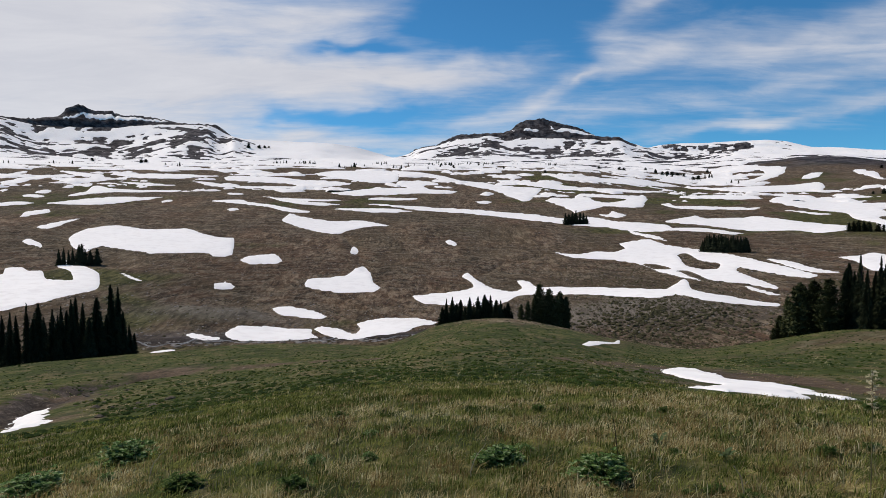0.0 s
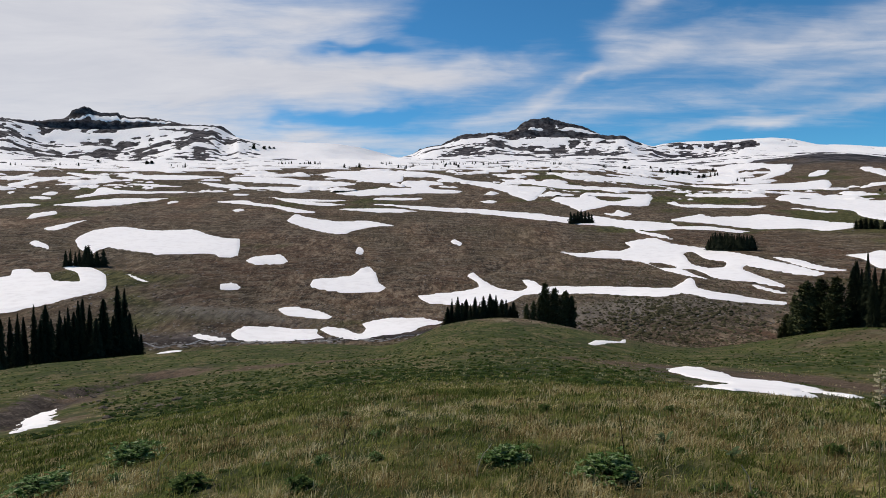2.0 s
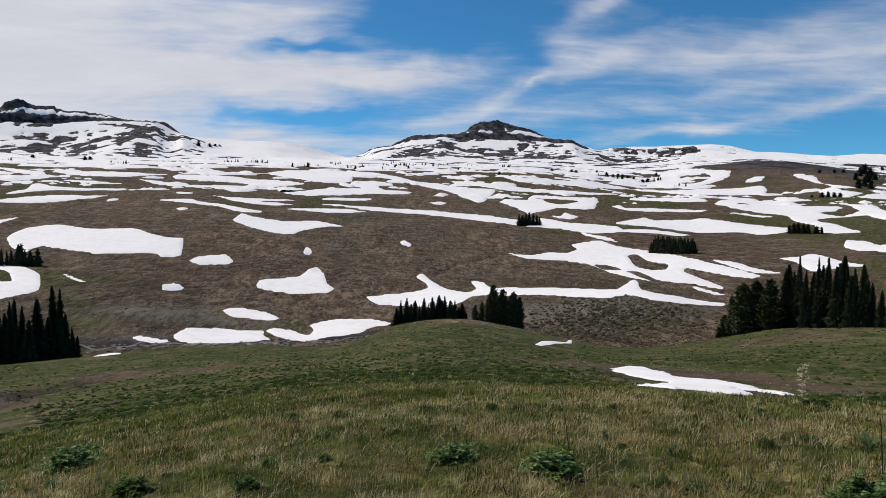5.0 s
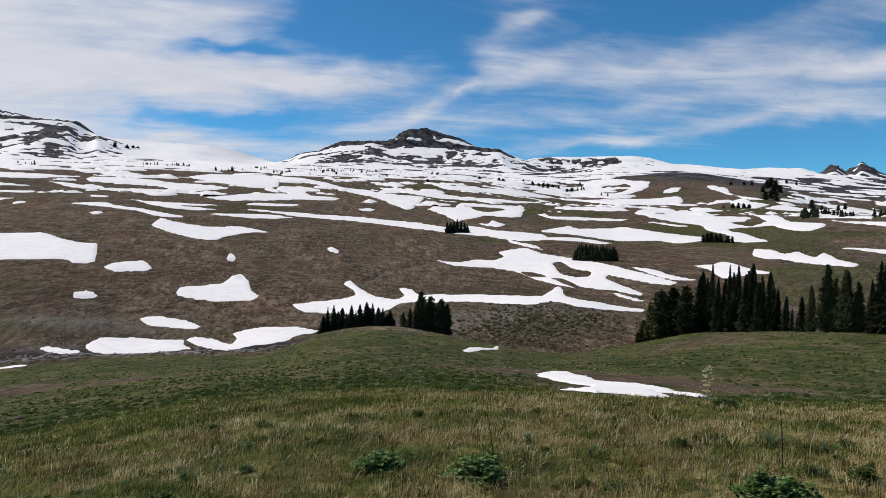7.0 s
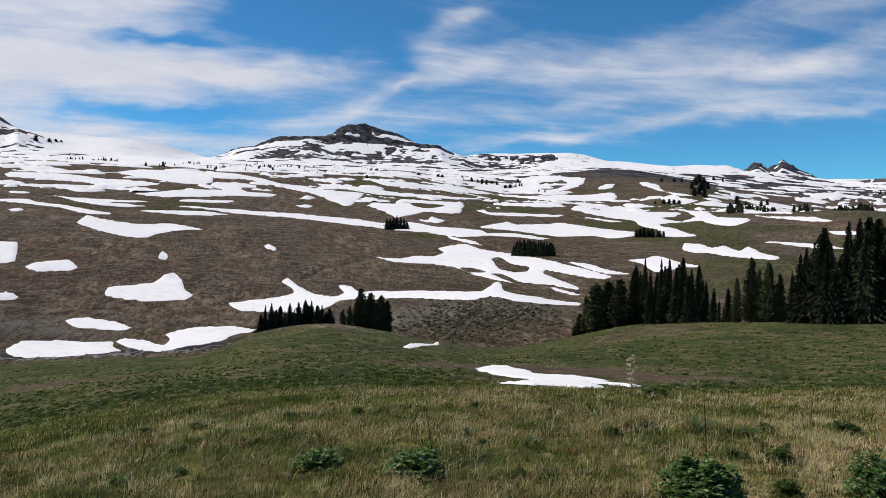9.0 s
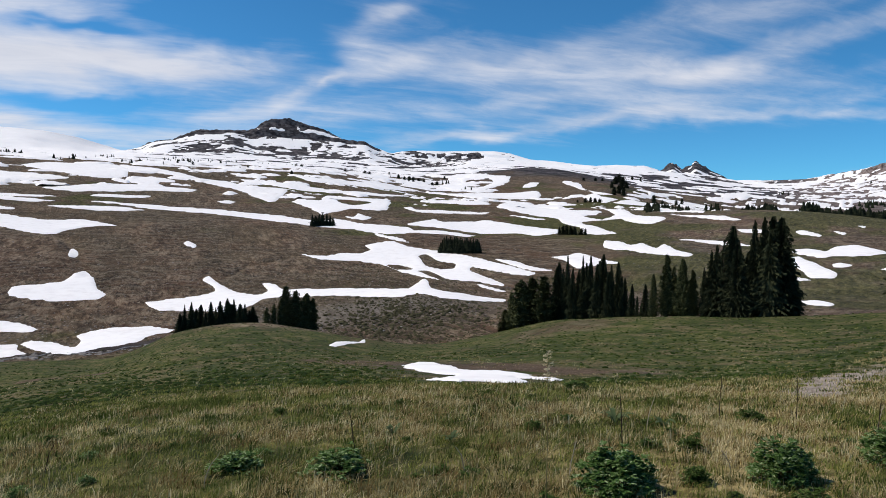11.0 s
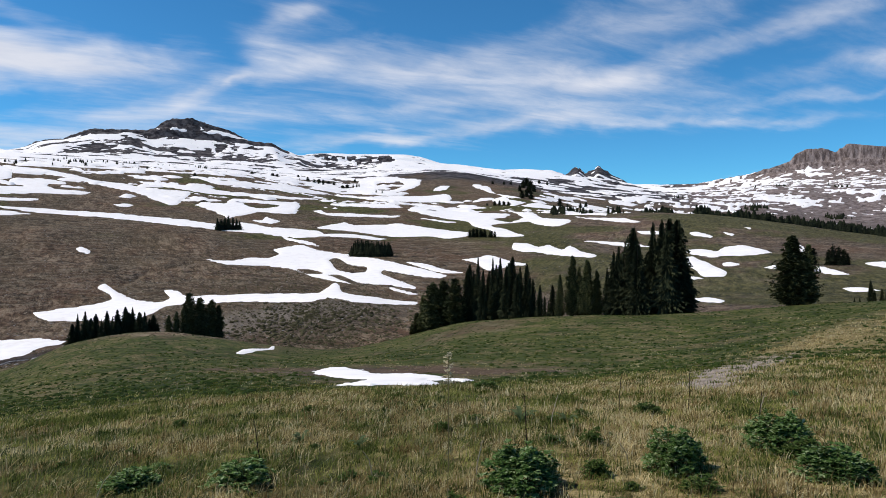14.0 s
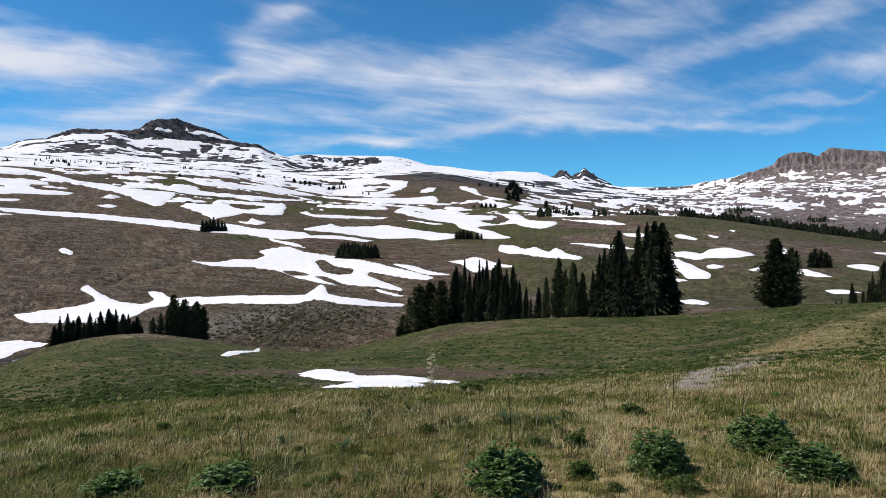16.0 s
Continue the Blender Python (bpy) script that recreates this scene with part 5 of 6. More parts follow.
PLATEAU_BUSHES = ((243.3, 1056.1, 6.1, 5.9), (279.3, 1072.4, 6.2, 6.7), (284.9, 1066.4, 6.2, 6), (324.7, 1002.4, 6.7, 6.3), (333.3, 1005.8, 7.5, 6.4), (340.5, 1007.3, 6.7, 5.8), (347.2, 1002.4, 5.8, 5.8), (352.1, 990.2, 5.7, 5.1), (349.6, 945.2, 5.5, 5.5), (359.2, 952, 6.3, 6.7), (-547.3, 1230.2, 7.1, 7.3), (-541.3, 1235.2, 7.2, 7.3), (-788.8, 1524.7, 7.5, 8.3), (14.7, 915.3, 6.1, 3.3), (127.2, 841.4, 4.2, 3.6), (327.2, 1042.6, 6, 4), (417.4, 1068.7, 5.3, 4.1), (332.9, 1113.9, 5.6, 4.2))
SNOWFIELD_PINES = ((-604.4, 2112, 19.3, 11.9), (-589.4, 2179.7, 12.7, 10.9), (-585.5, 2227.1, 9.3, 9.7), (-575.1, 2244.1, 7.4, 8.4))
for rows, crowns, name, label, group in (
        (LEFT_STAND, SPRUCES, "spruce", "dark green slender spruce in a dense stand on the meadow's edge", "spruces by the gully"),
        (KNOLL_STAND, SPRUCES, "spruce", "short dark spruce among others on the grassy knoll", "spruces on the knoll"),
        (KNOLL_PINES, ROUND_CROWNS, "pine", "bushy rounded dark pine on the grassy knoll", "pines on the knoll"),
        (RIGHT_PINES, ROUND_CROWNS, "pine", "bushy dark green pine at the end of the stand", "pines of the stand"),
        (RIGHT_SPRUCES, SPRUCES, "spruce", "dark spruce with a narrow pointed top in the stand", "spruces of the stand"),
        (MIDDLE_PINES, PINES, "pine", "loose olive-green pine between two spruce stands", "pines of the stand"),
        (TALL_SPRUCES, SPRUCES, "spruce", "tall nearly black spruce in a tight clump", "tall spruces"),
        (LONE_PINE, PINES, "pine", "broad lone pine with ragged dark green boughs", "lone pines"),
        (EDGE_SPRUCES, SPRUCES, "spruce", "slim dark spruce behind the crest of the meadow", "spruces on the crest")):
    for x, y, h, half in rows:
        tree(name, crowns, x, y, h, half * (0.78 if rows is KNOLL_STAND else 1.15 if rows is RIGHT_PINES else 0.76 if rows is LEFT_STAND else 0.92), label, group)
for rows, crowns, name, label, group in (
        (GULLY_TREES, SMALL_SPRUCES, "spruce", "small dark spruce beside the big snow drift", "spruces by the drift"),
        (COPSE_ONE, SMALL_SPRUCES, "spruce", "small dark spruce in a copse on the snowy slope", "copse in the snow"),
        (COPSE_TWO, SMALL_SPRUCES, "spruce", "dark upright spruce in a compact copse on the hillside", "copse on the hillside"),
        (COPSE_THREE, SMALL_PINES, "pine", "low dark pine in a copse beside a snow patch", "copse on the bench"),
        (ROUND_PINES, SMALL_PINES, "pine", "round dense dark pine on the green slope", "round pines"),
        (KNOB_TREES, SMALL_PINES, "pine", "dark pine in the clump on the snowy shoulder", "clump on the shoulder"),
        (KNOB_LOW, SMALL_PINES, "pine", "low dark pine on the snowy shoulder", "low pines"),
        (PLATEAU_BUSHES, SMALL_PINES, "pine", "far dark wind-pressed pine on the snowy plateau", "plateau pines"),
        (SNOWFIELD_PINES, SMALL_PINES, "pine", "far dark pine alone on the mountain snow field", "snow field pines")):
    for x, y, h, half in rows:
        tree(name, crowns, x, y, h, half, label, group)

# the thin line of trees along the plateau's rim
rim = random.Random(8)
clusters = [(rim.choice((rim.uniform(-13, 8), rim.uniform(-8, 5), rim.uniform(-13, 24), rim.uniform(-34, 0))), rim.uniform(900, 1250)) for _ in range(38)]
for i in range(150):
    b_, r_ = rim.choice(clusters)
    b_, r_ = b_ + rim.gauss(0, 0.35), r_ + rim.gauss(0, 9)
    h_ = rim.uniform(2.8, 6.8)
    tree("spruce", TINY_CROWNS, r_ * math.sin(radians(b_)), r_ * math.cos(radians(b_)), h_, h_ * rim.uniform(0.24, 0.46), "tiny far dark spruce on the snowy plateau rim", "spruces on the plateau rim")


def far_wood(name, label, count, bearing, distance, height, seed, sides=5):
    """A far wood: many simple trees of three ragged tiers in one object."""
    rng = random.Random(seed)
    v, f = [], []
    clumps = [(rng.uniform(*bearing), rng.uniform(*distance), rng.uniform(0.55, 1.25)) for _ in range(max(12, count // 22))]
    for _ in range(count):
        b_, r_, size = rng.choice(clumps)
        b_, r_ = b_ + rng.gauss(0, 0.30), r_ + rng.gauss(0, 8)
        x, y, h = r_ * math.sin(radians(b_)), r_ * math.cos(radians(b_)), size * (height[0] + (height[1] - height[0]) * rng.random() ** 1.6)
        z = ground_at(x, y) - 0.3
        half = h * rng.uniform(0.24, 0.46)
        for tier in range(4):
            lo, hi = z + h * (0.04 + 0.22 * tier), z + h * (0.46 + 0.18 * tier)
            rad, turn = half * (1 - 0.2 * tier), rng.uniform(0, 6)
            n = len(v)
            v.append((x, y, hi))
            for s in range(sides):
                a = turn + 6.283 * s / sides
                k = rng.uniform(0.7, 1.2)
                v.append((x + rad * k * math.cos(a), y + rad * k * math.sin(a), lo + rng.uniform(-0.05, 0.05) * h))
            f += [(n, n + 1 + s, n + 1 + (s + 1) % sides) for s in range(sides)]
    return tagged(new(name, strip_mesh(name, v, f, DARK_NEEDLES)), label, "wood", kind="stuff")


far_wood("dark_wood", "dense dark conifer wood along the foot of the cliffs", 2800, (49.5, 66), (640, 760), (3, 9.5), 51)
far_wood("sparse_wood", "broken clumps of dark conifers above the green bench", 240, (38, 50), (640, 740), (3, 8), 53)
far_wood("basin_wood", "scattered dark conifers in the snowy basin", 80, (45, 66), (800, 1900), (4, 9), 52)
far_wood("slope_wood", "grey-green open conifer wood below the castle cliffs", 900, (53, 66), (770, 1250), (5, 10), 54)

# ---- stones and low shrubs on the slopes ----


def scatter(name, label, category, material, count, place, size, flat, seed, avoid=None):
    """Low lumps of rock or shrub strewn over the slope, one object."""
    rng = random.Random(seed)
    v, f = [], []
    bearings, dists = [], []
    for _ in range(count):
        b_, r_ = place(rng)
        if avoid is not None and rng.random() < 1.6 * float(avoid(np.array(r_ * math.sin(radians(b_))), np.array(r_ * math.cos(radians(b_))))):
            continue
        if SNOW_COVER[min(int(np.searchsorted(ROWS, r_)), len(ROWS) - 1), min(int(np.searchsorted(COLS, b_)), len(COLS) - 1)]:
            continue
        bearings.append(b_)
        dists.append(r_)
    zs = land(np.array(bearings), np.array(dists))
    for b_, r_, z in zip(bearings, dists, zs):
        x, y = r_ * math.sin(radians(b_)), r_ * math.cos(radians(b_))
        s = rng.uniform(*size) * rng.uniform(0.6, 1.4)
        n, turn = len(v), rng.uniform(0, 6)
        for ring, (rad, up) in enumerate(((1.0, -0.15), (0.8, 0.55), (0.3, 1.0))):
            for k in range(5):
                a = turn + 6.283 * k / 5
                j = rng.uniform(0.7, 1.25)
                v.append((x + s * rad * j * math.cos(a), y + s * rad * j * math.sin(a), z + s * flat * up * rng.uniform(0.8, 1.2)))
        for ring in range(2):
            for k in range(5):
                a0, a1 = n + ring * 5 + k, n + ring * 5 + (k + 1) % 5
                f += [(a0, a1, a1 + 5), (a0, a1 + 5, a0 + 5)]
        f += [(n + 10, n + 11, n + 12), (n + 10, n + 12, n + 13), (n + 10, n + 13, n + 14)]
    return tagged(new(name, strip_mesh(name, v, f, material)), label, category, kind="stuff")


STONE = stone_material("grey_stone", (0.11, 0.10, 0.09), (0.34, 0.31, 0.28))
EARTH_STONE = stone_material("muddy_stone", (0.055, 0.042, 0.032), (0.17, 0.14, 0.11))
SHRUB = needle_material("sage_shrub", (0.034, 0.032, 0.016), (0.105, 0.095, 0.052))
TUSSOCK = needle_material("dark_tussock", (0.012, 0.026, 0.006), (0.050, 0.074, 0.016))
scatter("scree_stones", "pale grey stones strewn over the brown slope", "stones", STONE, 4500, lambda g: (g.uniform(-34, 44), 195 * math.exp(g.random() ** 1.4 * 1.0)), (0.12, 0.38), 0.5, 61)
scatter("slope_shrubs", "low dark sage shrubs on the brown hillside", "shrubs", SHRUB, 9000, lambda g: (g.gauss(17, 5) if g.random() < 0.7 else g.uniform(-35, 50), 160 * math.exp(g.random() ** 1.6 * 0.9)), (0.14, 0.42), 0.6, 62)
scatter("sage_shrubs", "dark grey-green sage shrubs dotting the pale hillock", "shrubs", SHRUB, 900, lambda g: (g.gauss(18, 4.0), g.gauss(203, 8)), (0.25, 0.75), 0.55, 66)
scatter("stream_stones", "grey boulders and slabs along the melting stream", "stones", STONE, 190, lambda g: (g.uniform(-26, 0), g.gauss(184, 2.6)), (0.2, 0.9), 0.35, 63)
scatter("gully_stones", "grey stones in the eroded gully", "stones", EARTH_STONE, 60, lambda g: (g.gauss(-29, 3), g.uniform(26, 62)), (0.05, 0.2), 0.5, 65)
scatter("meadow_tussocks", "dark green tussocks dotting the meadow", "tussocks", TUSSOCK, 12000, lambda g: (g.uniform(-36, 66), 20 * math.exp(g.random() ** 0.8 * 1.85)), (0.04, 0.15), 0.5, 64, lambda x, y: bare(x, y) + lingering_snow(x, y) + 0.8 * straw_bank(x, y) + worn_path(x, y))

# ---- the stream in the valley ----


def stream_mesh():
    """A winding ribbon of shallow water in the valley's floor."""
    verts, quads = [], []
    for i in range(90):
        b_ = -27 + 26.5 * i / 89
        r_ = 186.5 + 2.6 * math.sin(i * 0.33) + 1.6 * math.sin(i * 0.83 + 1)
        half = 1.1 + 0.5 * math.sin(i * 0.7)
        for side in (-1, 0, 1):
            rr = r_ + side * half
            x, y = rr * math.sin(radians(b_)), rr * math.cos(radians(b_))
            verts.append((x, y, ground_at(r_ * math.sin(radians(b_)), r_ * math.cos(radians(b_))) + 0.16 - 0.3 * abs(side)))
    for i in range(89):
        for s in (0, 1):
            a = i * 3 + s
            quads.append((a, a + 3, a + 4, a + 1))
    k = Mat("stream_water", 0.42, 0.4)
    v = k.noise(1.4, (1, 1, 1), 5)
    water = k.done(k.ramp(v, (0.35, (0.030, 0.030, 0.028)), (0.55, (0.12, 0.115, 0.11)), (0.65, (0.33, 0.325, 0.32))), v, 0.5, 0.12)
    return mesh_from("stream", np.array(verts), np.array(quads), water)


tagged(new("stream", stream_mesh()), "shallow grey meltwater stream between stones and snow", "stream", kind="structure")

# ---- grass of the foreground ----


def blades(name, label, material, count, bearing, distance, height, width, lean, seed, want, power=1.0, tuft=14, spread=0.045):
    """Tufts of bent blades, each blade three triangles, in one object; want(x, y) is the share that grows at a place."""
    rng = np.random.default_rng(seed)
    n = int(count * 2.8 / tuft)
    b_ = rng.uniform(bearing[0], bearing[1], n)
    r_ = distance[0] + (distance[1] - distance[0]) * rng.random(n) ** power
    cx, cy = r_ * np.sin(np.radians(b_)), r_ * np.cos(np.radians(b_))
    keep = rng.random(n) < want(cx, cy)
    cx, cy = cx[keep][:count // tuft], cy[keep][:count // tuft]
    shade = np.repeat(np.clip(0.5 + 0.34 * rng.standard_normal(len(cx)) + 0.4 * fbm(cx / 1.1, cy / 1.1, 2, seed) + 1.0 * fbm(cx / 0.3, cy / 0.3, 2, seed + 5), 0, 1), tuft)
    tall = np.repeat(rng.uniform(0.55, 1.35, len(cx)), tuft)
    cx, cy = np.repeat(cx, tuft), np.repeat(cy, tuft)
    n = len(cx)
    turn, off = rng.uniform(0, 2 * np.pi, n), spread * np.abs(rng.standard_normal(n))
    far = np.clip(np.hypot(cx, cy) / 7, 0.8, 3)
    x, y = cx + far * off * np.cos(turn), cy + far * off * np.sin(turn)
    r_, b_ = np.hypot(x, y), np.degrees(np.arctan2(x, y))
    z = land(b_, r_) - 0.01
    h = rng.uniform(height[0], height[1], n) * tall
    w = rng.uniform(width[0], width[1], n) * np.clip(r_ / 6, 0.8, 4)
    # each blade leans by an angle of its own, most of them with the wind
    wind = 0.15 + 0.75 * value_noise(x / 1.3, y / 1.3, seed + 1)
    angle = lean * rng.random(n) ** 0.8
    turn = turn + rng.uniform(-0.9, 0.9, n)
    dx_, dy_ = h * np.sin(angle) * (np.cos(turn) + wind), h * np.sin(angle) * (np.sin(turn) + 0.4 * wind * np.sin(3 * wind))
    side = rng.uniform(0, 2 * np.pi, n)
    sx, sy = -np.sin(side) * w, np.cos(side) * w
    up = h * np.cos(angle)
    v = np.empty((n, 5, 3))
    v[:, 0] = np.stack((x - sx, y - sy, z), 1)
    v[:, 1] = np.stack((x + sx, y + sy, z), 1)
    v[:, 2] = np.stack((x + 0.30 * dx_ - 0.8 * sx, y + 0.30 * dy_ - 0.8 * sy, z + 0.65 * up), 1)
    v[:, 3] = np.stack((x + 0.30 * dx_ + 0.8 * sx, y + 0.30 * dy_ + 0.8 * sy, z + 0.65 * up), 1)
    v[:, 4] = np.stack((x + dx_, y + dy_, z + up), 1)
    tris = (np.arange(n)[:, None, None] * 5 + np.array([[0, 1, 3], [0, 3, 2], [2, 3, 4]])[None]).reshape(-1, 3)
    me = mesh_from(name, v.reshape(-1, 3), tris, material, False, 3)
    me.attributes.new("shade", "FLOAT", "POINT").data.foreach_set("value", np.repeat(shade, 5).astype(np.float32))
    return tagged(new(name, me), label, "grass", kind="stuff")


STRAW_BLADE = blade_material("straw_blades", "shade", (0.05, (0.090, 0.056, 0.022)), (0.35, (0.30, 0.215, 0.085)), (0.65, (0.56, 0.46, 0.22)), (0.95, (0.84, 0.74, 0.46)))
GREEN_BLADE = blade_material("green_blades", "shade", (0.05, (0.024, 0.042, 0.007)), (0.5, (0.135, 0.165, 0.034)), (0.95, (0.40, 0.39, 0.115)))
HERB_BLADE = blade_material("herb_blades", "shade", (0.05, (0.016, 0.034, 0.007)), (0.5, (0.080, 0.112, 0.026)), (0.95, (0.25, 0.27, 0.085)))
MEADOW_BLADE = blade_material("meadow_blades", "shade", (0.0, (0.022, 0.042, 0.007)), (0.6, (0.075, 0.105, 0.018)), (1.0, (0.19, 0.18, 0.045)))


def straw_share(x, y):
    r = np.hypot(x, y)
    return np.clip(0.22 + 0.9 * fbm(x / 1.7, y / 1.7, 3, 71) + 1.9 * fbm(x / 0.42, y / 0.42, 3, 72) + 0.02 * x + 0.26 * np.exp(-((x - 1.5) / 2.8) ** 2 - ((y - 5.0) / 2.6) ** 2) + 0.12 * soft(x - 0.75 * y, -0.4, 2.0), 0.03, 1) * (1 - soft(r - 0.3 * x, 6.5, 21)) * (1 - 0.55 * soft(r, 6.5, 10) * (1 - soft(x, -2.0, 3.0))) * (1 - 0.98 * worn_path(x, y, 0.05)) * (1 - lingering_snow(x, y))


def green_part(x, y):
    r = np.hypot(x, y)
    return np.clip(0.62 - 0.8 * fbm(x / 1.7, y / 1.7, 3, 71) - 1.7 * fbm(x / 0.42, y / 0.42, 3, 72) - 0.01 * x, 0.1, 1) * (1 - 0.5 * soft(r, 12, 24)) * (1 - 0.98 * worn_path(x, y, 0.05)) * (1 - lingering_snow(x, y))


def meadow_share(x, y):
    return np.clip(0.75 + 0.9 * fbm(x / 9, y / 9, 3, 73) - 0.62 * bare(x, y) - 0.4 * straw_bank(x, y), 0.02, 1) * (1 - 0.97 * worn_path(x, y, 0.05)) * (1 - lingering_snow(x, y))


blades("straw_grass", "dry straw-coloured grass bent by the wind", STRAW_BLADE, 125000, (-38, 68), (2.6, 26), (0.04, 0.11), (0.0016, 0.0034), 1.42, 81, straw_share, 0.9, 10, 0.05)
blades("green_grass", "fresh green grass among the dry blades", GREEN_BLADE, 185000, (-38, 68), (2.6, 24), (0.035, 0.095), (0.0017, 0.0036), 1.32, 82, green_part, 0.9, 12, 0.05)
blades("meadow_grass", "short green meadow grass", MEADOW_BLADE, 85000, (-37, 67), (10, 75), (0.04, 0.10), (0.0020, 0.0036), 0.9, 83, meadow_share, 1.3)
blades("meadow_straw", "pale dry stems in the green meadow", STRAW_BLADE, 38000, (-37, 67), (11, 70), (0.04, 0.11), (0.0014, 0.0028), 1.0, 84, lambda x, y: np.clip(0.14 + 1.0 * fbm(x / 2.5, y / 5, 3, 75) + 0.006 * x + 0.4 * straw_bank(x, y), 0.02, 1) * (1 - worn_path(x, y, 0.05)) * (1 - lingering_snow(x, y)), 1.4, 8)

blades("fallen_straw", "pale dead grass lying flat on the ground", STRAW_BLADE, 85000, (-38, 68), (2.6, 15), (0.05, 0.12), (0.0015, 0.0030), 1.55, 85, straw_share, 1.0, 7, 0.10)
blades("dark_grass", "low dark green broad-leaved grass in clumps", HERB_BLADE, 85000, (-38, 68), (2.6, 16), (0.03, 0.075), (0.0026, 0.0055), 1.3, 86, lambda x, y: np.clip(0.30 - 2.2 * fbm(x / 0.6, y / 0.6, 3, 77), 0.0, 1) * (1 - worn_path(x, y, 0.05)) * (1 - bare(x, y)), 1.0, 18, 0.06)
blades("bank_straw", "tall pale dead grass in a band up the bank", STRAW_BLADE, 12000, (50, 68), (22, 85), (0.06, 0.16), (0.0018, 0.0034), 1.1, 87, straw_bank, 1.0, 12, 0.09)

blades("surrounding_grass", "short green grass round the standing place", GREEN_BLADE, 30000, (-180, 180), (0.15, 6.5), (0.035, 0.095), (0.0017, 0.0036), 1.32, 88, green_part, 0.9, 12, 0.06)
blades("surrounding_straw", "dry straw-coloured blades round the standing place", STRAW_BLADE, 22000, (-180, 180), (0.15, 6.5), (0.04, 0.11), (0.0016, 0.0032), 1.45, 89, straw_share, 0.9, 10, 0.06)

# ---- leafy plants ----
LEAF = blade_material("grey_green_leaves", "", (0.0, (0.022, 0.054, 0.010)), (0.4, (0.085, 0.165, 0.038)), (0.8, (0.18, 0.27, 0.095)), (1.0, (0.40, 0.48, 0.26)), share=0.35)
BRIGHT_LEAF = blade_material("bright_leaves", "", (0.0, (0.030, 0.060, 0.012)), (0.6, (0.085, 0.140, 0.030)), (1.0, (0.19, 0.24, 0.08)))
STRAP_LEAF = blade_material("strap_leaves", "", (0.0, (0.045, 0.075, 0.028)), (1.0, (0.17, 0.22, 0.10)))
STEM = blade_material("plant_stems", "", (0.0, (0.05, 0.06, 0.025)), (1.0, (0.13, 0.12, 0.06)))


def leaf_mesh(name, seed, count, leaf, material, hollow=0.55):
    """Sprays of five to seven narrow folded leaflets over a lumpy mound one unit in radius and height."""
    rng = random.Random(seed)
    v, f = [], []
    for _ in range(count // 5):
        a, q = rng.uniform(0, 6.283), rng.random() ** 0.55
        shell = rng.uniform(hollow, 1.0) * (0.90 + 0.14 * math.sin(3 * a + seed) + 0.08 * math.sin(7 * a))
        x, y = q * shell * math.cos(a), q * shell * math.sin(a)
        z = max(0.04, shell * (1 - q ** 2.6) ** 0.6 + rng.uniform(-0.10, 0.05))
        d0, rise = a + rng.uniform(-1.0, 1.0), rng.uniform(-0.25, 0.55)
        leaflets = rng.choice((5, 6, 7))
        for i in range(leaflets):
            d = d0 + (i - (leaflets - 1) / 2) * 0.62 + rng.uniform(-0.15, 0.15)
            size = leaf * rng.uniform(0.65, 1.15)
            tip = rise + rng.uniform(-0.35, 0.35)
            ox, oy, oz = math.cos(d) * size * math.cos(tip), math.sin(d) * size * math.cos(tip), size * math.sin(tip)
            sx, sy = -math.sin(d) * size * 0.25, math.cos(d) * size * 0.25
            n = len(v)
            v += [(x, y, z), (x + 0.5 * ox + sx, y + 0.5 * oy + sy, z + 0.55 * oz + 0.07 * size), (x + ox, y + oy, z + oz - 0.06 * size), (x + 0.5 * ox - sx, y + 0.5 * oy - sy, z + 0.55 * oz + 0.07 * size), (x + 0.5 * ox, y + 0.5 * oy, z + 0.5 * oz)]
            f += [(n, n + 1, n + 4), (n + 1, n + 2, n + 4), (n, n + 4, n + 3), (n + 4, n + 2, n + 3)]
    return strip_mesh(name, v, f, material)


def tube(points, radii, sides=5):
    """Vertices and triangles of a thin round stem along points."""
    v, f = [], []
    for (x, y, z), r in zip(points, radii):
        v += [(x + r * math.cos(6.283 * s / sides), y + r * math.sin(6.283 * s / sides), z) for s in range(sides)]
    for i in range(len(points) - 1):
        for s in range(sides):
            a, b_ = i * sides + s, i * sides + (s + 1) % sides
            f += [(a, b_, b_ + sides), (a, b_ + sides, a + sides)]
    return v, f


def merged(pieces):
    v, f = [], []
    for pv, pf in pieces:
        f += [tuple(i + len(v) for i in t) for t in pf]
        v += pv
    return v, f


def stems_mesh(seed, count):
    rng = random.Random(seed)
    pieces = []
    for _ in range(count):
        a, q = rng.uniform(0, 6.283), rng.uniform(0.1, 0.85)
        top = 0.9 * math.sqrt(1 - q * q)
        pieces.append(tube([(0.1 * math.cos(a), 0.1 * math.sin(a), 0), (0.55 * q * math.cos(a), 0.55 * q * math.sin(a), top * 0.6), (q * math.cos(a), q * math.sin(a), top)], (0.018, 0.014, 0.006), 4))
    return strip_mesh("stems", *merged(pieces), STEM)


MOUNDS = [leaf_mesh("foliage", 91, 3700, 0.15, LEAF, 0.75), leaf_mesh("foliage", 92, 3400, 0.155, LEAF, 0.75), leaf_mesh("foliage", 93, 900, 0.24, BRIGHT_LEAF, 0.3), leaf_mesh("foliage", 96, 1300, 0.17, LEAF, 0.4)]
MOUND_STEMS = [stems_mesh(94, 26), stems_mesh(95, 18)]


